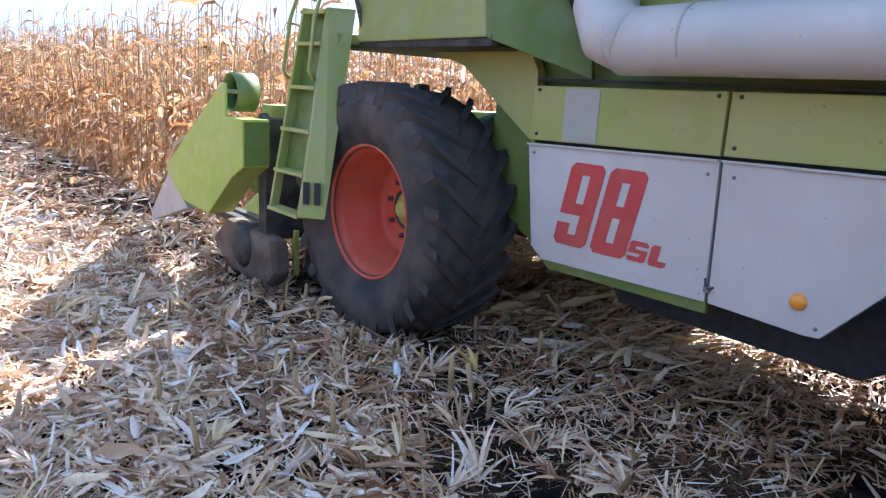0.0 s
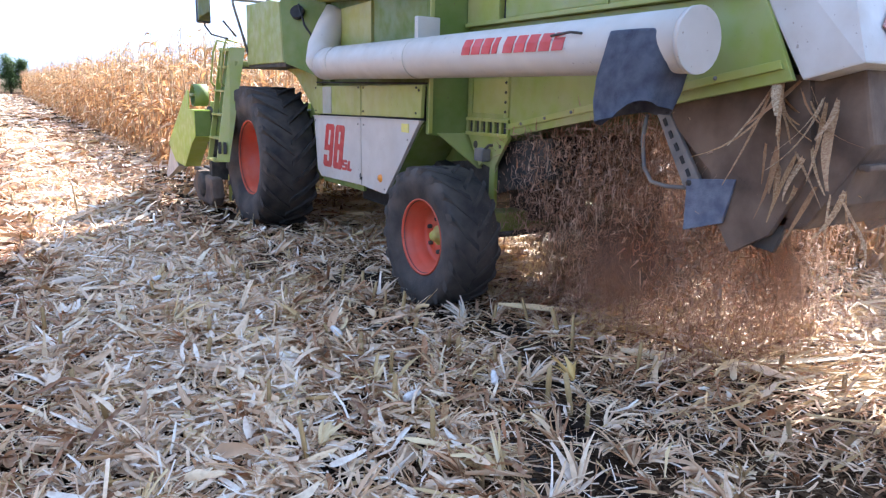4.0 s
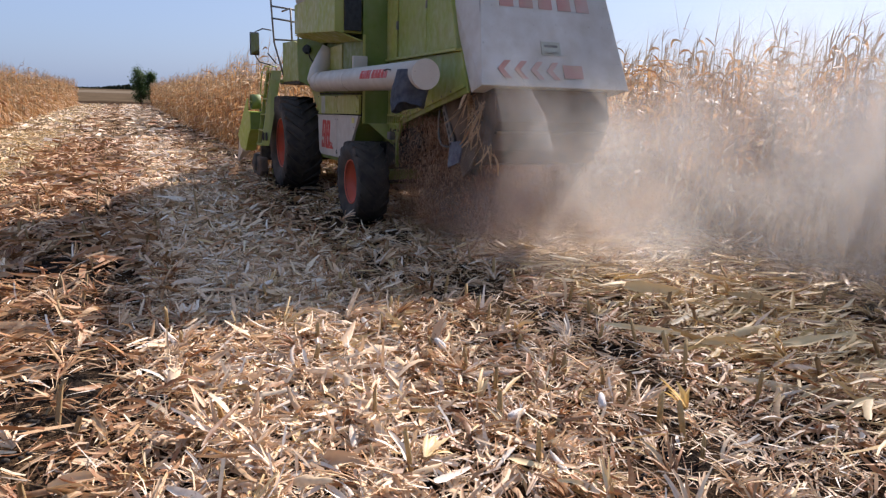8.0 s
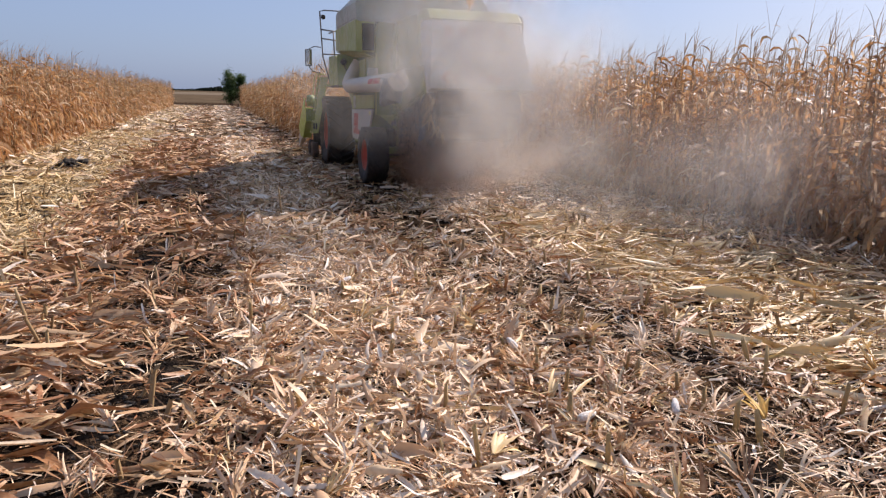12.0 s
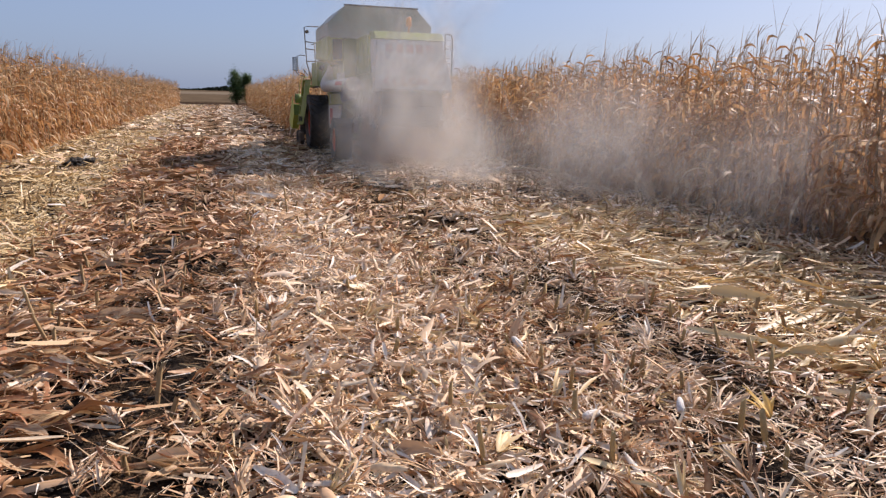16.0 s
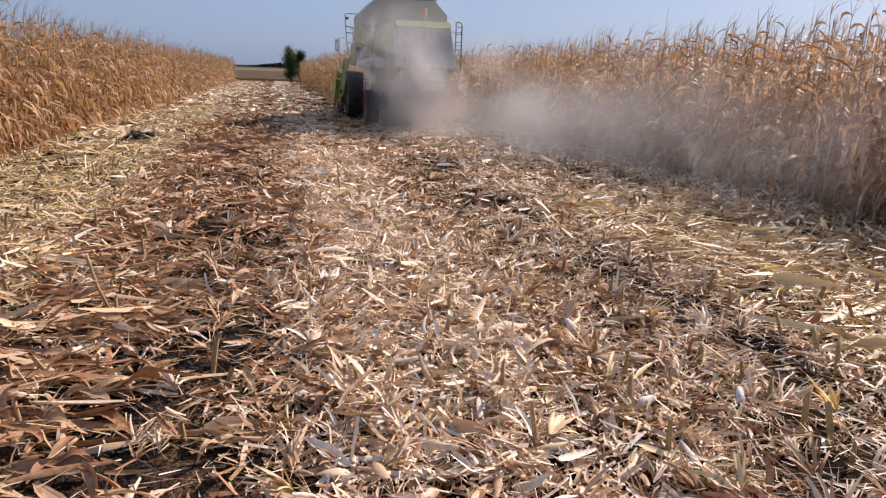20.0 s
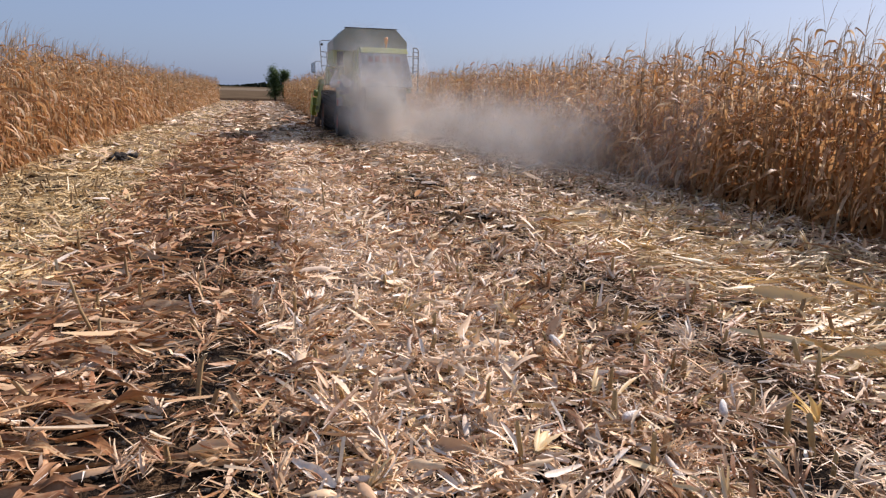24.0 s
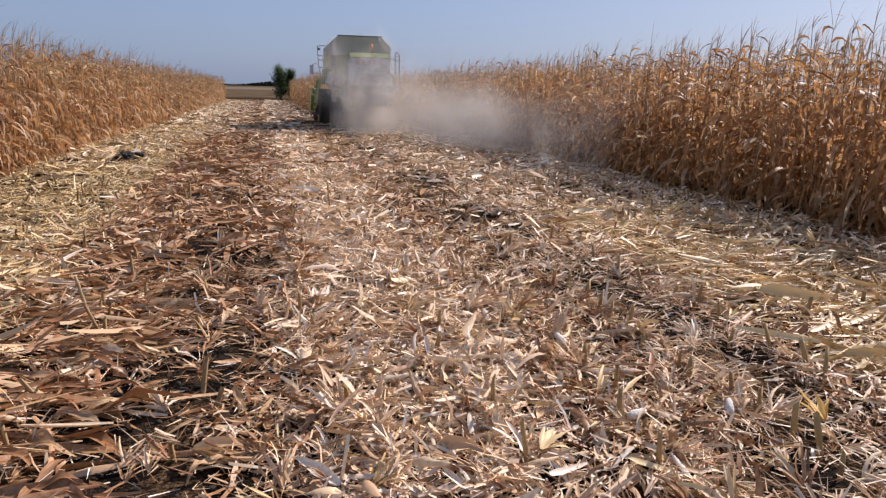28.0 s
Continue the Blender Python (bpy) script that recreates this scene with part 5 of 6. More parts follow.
    # guard rails by the platform
    for pts in ([(2.62, 3.86, 1.9), (2.46, 3.9, 2.5), (2.40, 3.92, 3.5), (2.50, 3.92, 3.53), (2.85, 3.92, 3.53), (2.90, 3.90, 3.4), (2.88, 3.9, 2.5)],
                [(2.43, 3.91, 3.1), (2.88, 3.91, 3.06)], [(2.44, 3.91, 2.9), (2.88, 3.91, 2.86)], [(2.46, 3.91, 2.55), (2.88, 3.91, 2.55)],
                [(2.62, 3.2, 2.48), (2.60, 3.2, 3.0), (2.60, 3.85, 3.02)]):
        hp("guard_rail", tube(pts, 0.016, 8), STEEL)
    hp("work_lamp", moved(lathe([(-0.03, 0.001), (-0.03, 0.045), (0.03, 0.055), (0.04, 0.001)], 16), Matrix.Translation((2.48, 3.9, 3.38)) @ Matrix.Rotation(1.57, 4, "Z")), DARK_STEEL_AND_SHADE)
    hp("control_lever", tube([(2.50, 3.95, 2.15), (2.36, 3.98, 2.32)], 0.012, 6), DARK_STEEL_AND_SHADE)
    m = hp("mirror", box((2.05, 3.90, 2.27), (2.21, 3.94, 2.65), 0.02), DARK_STEEL_AND_SHADE, "rectangular wing mirror on a bent bar")
    hp("mirror_glass", box((2.065, 3.893, 2.29), (2.195, 3.899, 2.63), 0.002), MIRROR, "", None).parent = m
    hp("mirror_arm", tube([(2.42, 3.92, 2.70), (2.28, 3.96, 2.72), (2.15, 3.95, 2.66), (2.145, 3.94, 2.45), (2.15, 3.95, 2.25), (2.22, 3.96, 2.16), (2.40, 3.93, 2.12)], 0.011, 6), DARK_STEEL_AND_SHADE)
    # far side access ladder beside the hood
    hp("access_rail", tube([(5.34, -1.0, 1.60), (5.34, -1.0, 2.98), (5.30, -1.0, 3.06), (5.19, -1.0, 3.08)], 0.018, 8), STEEL)
    hp("access_rail", tube([(5.16, -1.0, 2.2), (5.16, -1.0, 3.08), (5.19, -1.0, 3.08)], 0.018, 8), STEEL)
    for z in (2.30, 2.52, 2.74, 2.94):
        hp("access_rung", tube([(5.16, -1.0, z), (5.34, -1.0, z)], 0.012, 6), STEEL)
    for z in (1.60, 2.42, 2.80):
        hp("rail_stay", tube([(4.58, -0.95, z), (5.34, -1.0, z)], 0.013, 6), STEEL)
    hp("access_step", box((5.04, 0.05, 1.55), (5.34, 0.4, 2.2), 0.02), DEEP_AND_SHADED_GREEN)
    hp("beacon", tube([(4.12, -1.55, 2.98), (4.12, -1.55, 3.14), (4.12, -1.55, 3.15), (4.12, -1.55, 3.33), (4.12, -1.55, 3.36)], [0.022, 0.022, 0.062, 0.056, 0.02], 16), AMBER, "orange flashing beacon on a stalk")


def bm_tank():
    bm = bmesh.new()
    prof = [(2.62, 2.985), (2.58, 3.03), (2.58, 3.33), (3.02, 3.76), (4.82, 3.76), (5.22, 3.36), (5.22, 3.03), (5.18, 2.985)]
    a = [bm.verts.new((x, 0.42, z)) for x, z in prof]
    b = [bm.verts.new((x, 2.72, z)) for x, z in prof]
    fs = [bm.faces.new(a), bm.faces.new(b[::-1])]
    for i in range(len(prof)):
        j = (i + 1) % len(prof)
        fs.append(bm.faces.new((a[i], b[i], b[j], a[j])))
    bmesh.ops.recalc_face_normals(bm, faces=fs)
    bmesh.ops.bevel(bm, geom=list(bm.edges), offset=0.015, segments=2, affect="EDGES")
    return bm


build_body()


def build_hood():
    """The white straw hood at the back, the chopper under it, and what hangs there."""
    # corners: bottom front, bottom rear, top rear, top front on both sides
    L, R = 3.12, 4.72
    hood = hull8([(L - 0.02, -2.58, 1.685), (R + 0.02, -2.58, 1.685), (R + 0.05, -2.86, 1.755), (L - 0.05, -2.86, 1.755), (L + 0.02, -1.86, 2.80), (R - 0.02, -1.86, 2.80), (R - 0.08, -2.48, 2.78), (L + 0.08, -2.48, 2.78)], 0.012)
    hp("straw_hood", hood, HOOD_WHITE, "large dusty white straw hood")
    hp("hood_cap", prism([(-1.84, 2.805), (-1.84, 2.98), (-2.28, 2.96), (-2.50, 2.79)], 3.16, 4.68, 0.015), GREEN, "green cap over the hood")
    hp("hood_hinge", tube([(3.105, -2.80, 1.80), (3.19, -2.50, 2.72)], 0.009, 6), STEEL)

    # lettering blocks lie in the hood's rear face
    def on_rear(s, t, lift=0.004):
        z = 1.78 + (2.77 - 1.78) * t
        y = -2.855 + (2.855 - 2.478) * t - lift
        half = 0.82 - 0.11 * t
        return (CX + half * s, y, z)

    def slab(corners, name, m):
        bm = bmesh.new()
        a = [bm.verts.new(on_rear(s, t, 0.004)) for s, t in corners]
        b = [bm.verts.new(on_rear(s, t, 0.010)) for s, t in corners]
        k = len(a)
        fs = [bm.faces.new(b), bm.faces.new(a[::-1])] + [bm.faces.new((a[i], a[(i + 1) % k], b[(i + 1) % k], b[i])) for i in range(k)]
        bmesh.ops.recalc_face_normals(bm, faces=fs)
        hp(name, bm, m)
    for i in range(5):
        s0 = -0.74 + i * 0.30
        slab([(s0 + 0.02, 0.74), (s0 + 0.23, 0.74), (s0 + 0.23, 0.92), (s0 + 0.02, 0.92)], "name_bar", FADED_RED)
    for i in range(4):
        s0 = -0.80 + i * 0.225
        slab([(s0, 0.135), (s0 + 0.10, 0.05), (s0 + 0.185, 0.05), (s0 + 0.085, 0.135), (s0 + 0.185, 0.22), (s0 + 0.10, 0.22)], "chevron", FADED_RED)
    slab([(-0.16, 0.29), (0.12, 0.29), (0.12, 0.42), (-0.16, 0.42)], "number_plate", TANK_GREY)
    slab([(0.12, 0.07), (0.40, 0.07), (0.40, 0.20), (0.12, 0.20)], "name_bar", FADED_RED)
    for z, k in ((0.30, 5), (0.365, 4)):
        slab([(-0.12, z), (0.08, z), (0.08, z + 0.025), (-0.12, z + 0.025)], "plate_bar", STEEL)
    # chopper housing under the hood
    hp("chopper_side_plate", prism([(-1.78, 1.60), (-2.55, 1.72), (-2.62, 1.30), (-2.45, 0.95), (-2.25, 0.82), (-2.12, 1.0), (-2.08, 1.22), (-1.80, 1.46)], 3.20, 3.24, 0.006), DUSTY_STEEL, "dusty steel chopper side plate")
    hp("chopper_side_plate", mirror_x(prism([(-1.78, 1.60), (-2.55, 1.72), (-2.62, 1.30), (-2.45, 0.95), (-2.25, 0.82), (-2.12, 1.0), (-2.08, 1.22), (-1.80, 1.46)], 3.20, 3.24, 0.006)), STEEL)
    hp("chopper_housing", prism([(-2.2, 1.70), (-2.78, 1.74), (-2.86, 1.42), (-2.60, 1.0), (-2.30, 0.95), (-2.1, 1.3)], 3.24, 4.56, 0.02), DUSTY_STEEL, "dust-covered chopper housing")
    hp("spreader_tail", hull8([(3.25, -2.30, 1.10), (4.55, -2.30, 1.10), (4.55, -2.74, 1.13), (3.25, -2.74, 1.13), (3.25, -2.40, 1.30), (4.55, -2.40, 1.30), (4.55, -2.80, 1.32), (3.25, -2.80, 1.32)], 0.01), DUSTY_STEEL, "grey sheet-steel straw spreader")
    hp("spreader_edge", box((3.25, -2.85, 1.30), (4.55, -2.80, 1.33), 0.008), DUSTY_STEEL)
    hp("mud_flap", hull8([(3.14, -1.99, 0.90), (3.16, -1.99, 0.90), (3.19, -2.20, 0.97), (3.17, -2.20, 0.97), (3.18, -1.95, 1.17), (3.20, -1.95, 1.17), (3.21, -2.24, 1.20), (3.19, -2.24, 1.20)], 0.004), CANVAS, "blue-grey rubber flap")
    hp("mud_flap", hull8([(3.24, -2.26, 0.88), (3.27, -2.26, 0.88), (3.27, -2.46, 0.86), (3.24, -2.46, 0.86), (3.24, -2.24, 1.05), (3.27, -2.24, 1.05), (3.27, -2.52, 1.05), (3.24, -2.52, 1.05)], 0.004), DARK_STEEL_AND_SHADE)
    hp("sheet_bracket", prism([(-1.78, 1.56), (-2.06, 1.62), (-2.22, 1.22), (-2.14, 1.14), (-1.95, 1.16), (-1.80, 1.40)], 3.24, 3.27, 0.006), DUSTY_STEEL, "dusty sheet bracket under the hood")
    arm = hp("slotted_arm", prism([(-1.66, 1.56), (-1.74, 1.58), (-2.02, 1.18), (-1.99, 1.10), (-1.92, 1.13)], 3.19, 3.22, 0.008), STEEL, "slotted steel adjusting arm")
    for i in range(5):
        y, z = -1.745 - 0.046 * i, 1.475 - 0.065 * i
        hp("slot", prism([(y, z), (y - 0.018, z + 0.012), (y - 0.040, z - 0.026), (y - 0.022, z - 0.036)], 3.184, 3.189), SEAM_AND_SHADE).parent = arm
    for y, z in ((-1.70, 1.53), (-1.97, 1.15)):
        hp("arm_bolt", moved(lathe([(-0.02, 0.0005), (-0.02, 0.016), (0.004, 0.018)], 6), Matrix.Translation((3.188, y, z))), DARK_STEEL_AND_SHADE).parent = arm
    hp("bent_handle", tube([(3.20, -1.62, 1.50), (3.19, -1.61, 1.36), (3.19, -1.64, 1.20), (3.19, -1.70, 1.125), (3.20, -1.80, 1.11), (3.21, -1.96, 1.12)], 0.012, 8), STEEL)
    hp("marker_lamp", moved(lathe([(-0.02, 0.001), (-0.02, 0.042), (0.0, 0.05), (0.03, 0.05)], 20), Matrix.Translation((3.235, -1.77, 1.52))), AMBER, "round amber marker lamp")
    hp("chopper_rail", box((3.24, -2.30, 1.385), (4.56, -2.24, 1.43), 0.01), SEAM_AND_SHADE, "dark cross rail over the chopper")
    for y, z in ((-2.06, 1.52), (-2.12, 1.40)):
        hp("bracket_bolt", moved(lathe([(-0.018, 0.0005), (-0.018, 0.018), (0.004, 0.02)], 6), Matrix.Translation((3.236, y, z))), DARK_STEEL_AND_SHADE)
    # straw caught on the corner
    rng = np.random.default_rng(77)
    for bx, by, bz, count, lo, hi in ((3.17, -2.40, 1.66, 15, 0.25, 0.55), (3.18, -2.62, 1.62, 10, 0.20, 0.45), (3.20, -2.50, 1.38, 12, 0.18, 0.42), (3.24, -2.72, 1.20, 7, 0.14, 0.30)):
        for k in range(count):
            base = np.array([[bx, by, bz]]) + rng.normal(0, 1, (1, 3)) * (0.02, 0.05, 0.03) - np.array([CX, CY, 0])
            one = lambda a, b: rng.uniform(a, b, 1)
            v, f = blades(rng, base, one(lo, hi), one(0.012, 0.05), one(-3.6, -0.6), one(-1.5, -0.7), one(-0.6, 0.9), 7, None, one(-1.0, 1.0), 0.5, 0.7, 0.2)
            ob = new("hanging_leaf", mesh_np("hanging_leaf", v, f, HANGING, True))
            ob.parent = harvester


build_hood()


def build_pipe():
    """The white unloading pipe folded back along the side."""
    ax = 2.74
    pipe = hp("unloading_pipe", tube([(ax, 1.95, 1.82), (ax, 1.60, 1.825), (ax, 0.2, 1.83), (ax, -1.2, 1.84), (ax, -2.28, 1.85)], [0.145] * 5, 28), WHITE, "long white unloading pipe folded along the side")
    hp("pipe_elbow", tube([(2.98, 2.16, 2.32), (2.90, 2.16, 2.18), (2.80, 2.12, 1.98), (ax, 2.02, 1.86), (ax, 1.90, 1.82)], [0.13, 0.135, 0.15, 0.150, 0.148], 24), WHITE, "white pipe elbow", None).parent = pipe
    for y in (1.60, 0.18):
        hp("pipe_seam", tube([(ax, y + 0.006, 1.828), (ax, y - 0.006, 1.828)], 0.1468, 28), TANK_GREY).parent = pipe
    hp("pipe_end_cap", tube([(ax, -2.27, 1.85), (ax, -2.295, 1.85)], 0.150, 28), WHITE).parent = pipe
    hp("pipe_bracket", box((2.78, 0.28, 1.96), (2.98, 0.33, 2.14), 0.01), WHITE).parent = pipe
    # lettering as plain slanted bars
    for i in range(9):
        y = -0.60 - i * 0.108
        w = 0.05 if i == 3 else 0.088
        bm = bmesh.new()
        cs = []
        for r in (0.1475, 0.151):
            for sl, ang in ((0.0, -0.06), (-0.008, 0.26), (-0.016, 0.60)):
                for dy in (0, -w):
                    cs.append(bm.verts.new((ax - r * math.cos(ang), y + dy + sl, 1.832 + r * math.sin(ang))))
        fs = []
        for k in (0, 6):
            fs += [bm.faces.new([cs[k + j] for j in (0, 1, 3, 2)]), bm.faces.new([cs[k + j] for j in (2, 3, 5, 4)])]
        loop = [0, 1, 3, 5, 4, 2]
        for p, q in zip(loop, loop[1:] + loop[:1]):
            fs.append(bm.faces.new((cs[p], cs[q], cs[q + 6], cs[p + 6])))
        bmesh.ops.recalc_face_normals(bm, faces=fs)
        hp("name_bar", bm, RED).parent = pipe
    # canvas spout: a sagging open sleeve
    bm = bmesh.new()
    rings = []
    for k, (z, wy, wx, dx) in enumerate(((1.90, 0.165, 0.155, -0.025), (1.87, 0.18, 0.165, -0.02), (1.80, 0.19, 0.17, -0.03), (1.70, 0.195, 0.18, -0.05), (1.59, 0.19, 0.17, -0.07), (1.49, 0.17, 0.15, -0.08))):
        ring = []
        for i in range(40):
            a = 2 * math.pi * i / 40
            ca, sa = math.cos(a), math.sin(a)
            sq = (abs(ca) ** 4 + abs(sa) ** 4) ** -0.25
            wob = sq * (0.93 + 0.05 * math.sin(7 * a + k * 0.7) * (k / 5) + 0.05 * max(0.0, math.sin(3 * a + 0.5 * k)) * (k / 5))
            droop = 0.085 * max(0.0, -sa) * (k / 5) + 0.03 * math.sin(2 * a + 0.6) * (k / 5) + 0.006 * math.sin(5 * a + 1) * (k / 5)
            ring.append(bm.verts.new((ax + dx + wx * ca * wob, -2.02 + wy * sa * wob, z + droop)))
        rings.append(ring)
    for a, b in zip(rings, rings[1:]):
        for i in range(40):
            bm.faces.new((a[i], a[(i + 1) % 40], b[(i + 1) % 40], b[i])).smooth = True
    bmesh.ops.solidify(bm, geom=bm.faces[:], thickness=0.006)
    hp("canvas_spout", bm, CANVAS, "sagging blue-grey canvas spout").parent = pipe


build_pipe()


GLYPHS = {  # columns, rows, and the filled cells from the bottom row up
    "9": ((0, 0.38, 0.62, 1), (0, 0.14, 0.27, 0.38, 0.52, 0.86, 1), ("111", "101", "001", "111", "101", "111")),
    "8": ((0, 0.38, 0.60, 1), (0, 0.15, 0.44, 0.58, 0.85, 1), ("111", "101", "111", "101", "111")),
    "S": ((0, 0.36, 0.64, 1), (0, 0.24, 0.40, 0.60, 0.76, 1), ("111", "001", "111", "100", "111")),
    "L": ((0, 0.50, 1), (0, 0.28, 1), ("11", "10")),
}


def glyph(char, y0, z0, w, h, slant):
    """A block numeral with clipped corners, painted on the panel's outer face."""
    cols, rows, cells = GLYPHS[char]
    bm = bmesh.new()

    def at(a, b, x):
        return bm.verts.new((x, y0 - a * w - slant * b, z0 + b * h))
    cut = 0.12
    for r, line in enumerate(cells):
        for k, on in enumerate(line):
            if on != "1":
                continue
            a0, a1, b0, b1 = cols[k], cols[k + 1], rows[r], rows[r + 1]
            cb = cut * w / h
            pts = []
            pts += [(a0 + cut, b0), ] if (a0 == 0 and b0 == 0) else [(a0, b0)]
            pts += [(a1 - cut, b0), (a1, b0 + cb)] if (a1 == 1 and b0 == 0) else [(a1, b0)]
            pts += [(a1, b1 - cb), (a1 - cut, b1)] if (a1 == 1 and b1 == 1) else [(a1, b1)]
            pts += [(a0 + cut, b1), (a0, b1 - cb)] if (a0 == 0 and b1 == 1) else [(a0, b1)]
            if a0 == 0 and b0 == 0:
                pts.append((a0, b0 + cb))
            bm.faces.new([at(a, b, 2.8965) for a, b in pts])
    bmesh.ops.remove_doubles(bm, verts=bm.verts, dist=0.0005)
    bmesh.ops.solidify(bm, geom=bm.faces[:], thickness=0.003)
    bmesh.ops.recalc_face_normals(bm, faces=bm.faces)
    hp("model_number", bm, RED, "slanted red block character")


def build_marks():
    """The model number on the white panel, slanted and tall, and small stickers."""
    glyph("9", 2.395, 0.815, 0.215, 0.435, 0.09)
    glyph("8", 2.150, 0.815, 0.215, 0.435, 0.09)
    glyph("S", 1.925, 0.822, 0.105, 0.10, 0.02)
    glyph("L", 1.805, 0.822, 0.095, 0.10, 0.02)
    hp("warning_sticker", box((2.894, 0.60, 1.26), (2.899, 0.72, 1.33)), YELLOW, "yellow warning sticker")
    hp("reflector", moved(lathe([(-0.012, 0.001), (-0.012, 0.030), (0.004, 0.036)], 20), Matrix.Translation((2.897, 1.10, 0.83))), AMBER, "round orange reflector")
    # folded lips, bolts, hooks and an old sticker's patch on the side panels
    hp("panel_lip", prism([(2.63, 1.318), (1.515, 1.348), (1.515, 1.338), (2.63, 1.308)], 2.885, 2.90, 0.002), WHITE)
    hp("panel_lip", prism([(1.50, 1.348), (0.42, 1.368), (0.43, 1.357), (1.50, 1.338)], 2.885, 2.90, 0.002), WHITE)
    hp("faded_patch", prism([(2.40, 1.612), (2.18, 1.615), (2.18, 1.352), (2.40, 1.346)], 2.9015, 2.9045), TANK_GREY, "grey patch of an old sticker")
    for y, z in ((2.58, 1.60), (1.56, 1.61), (1.46, 1.61), (0.50, 1.62), (0.50, 1.42), (0.46, 1.60), (2.58, 1.37), (1.46, 1.40)):
        hp("panel_bolt", moved(lathe([(-0.006, 0.0005), (-0.006, 0.008), (0.002, 0.010)], 8), Matrix.Translation((2.903, y, z))), DARK_STEEL_AND_SHADE)
    for y, z in ((2.58, 1.27), (0.62, 1.20), (1.44, 1.28), (1.56, 1.28), (1.02, 0.74)):
        hp("panel_bolt", moved(lathe([(-0.006, 0.0005), (-0.006, 0.007), (0.002, 0.009)], 8), Matrix.Translation((2.899, y, z))), STEEL)
    hp("panel_hook", tube([(2.893, 1.50, 0.83), (2.885, 1.49, 0.80), (2.885, 1.47, 0.785), (2.890, 1.455, 0.80)], 0.005, 6), DARK_STEEL_AND_SHADE)
    # seams, rivets and hose on the upper works
    for i in range(7):
        y = -0.45 - 0.28 * i
        hp("rivet", moved(lathe([(-0.008, 0.0005), (-0.007, 0.009), (0.002, 0.012)], 8), Matrix.Translation((flare(y) - 0.019, y, 1.385 + 0.0515 * i))), STEEL)
    for i in range(4):
        hp("rivet", moved(lathe([(-0.008, 0.0005), (-0.007, 0.009), (0.002, 0.012)], 8), Matrix.Translation((flare(-0.245) - 0.023, -0.245, 1.46 + 0.07 * i))), DARK_STEEL_AND_SHADE)
    hp("hose", tube([(2.70, 2.50, 2.40), (2.72, 2.40, 2.20), (2.84, 2.36, 2.02), (2.92, 2.34, 1.86), (2.93, 2.36, 1.72)], 0.011, 8), SEAM_AND_SHADE)
    hp("pipe_catch", tube([(2.60, -1.45, 1.90), (2.58, -1.62, 1.91), (2.585, -1.70, 1.90)], 0.007, 6), DARK_STEEL_AND_SHADE)
    hp("panel_latch", box((2.885, 1.47, 0.77), (2.90, 1.50, 0.80), 0.003), STEEL)


build_marks()


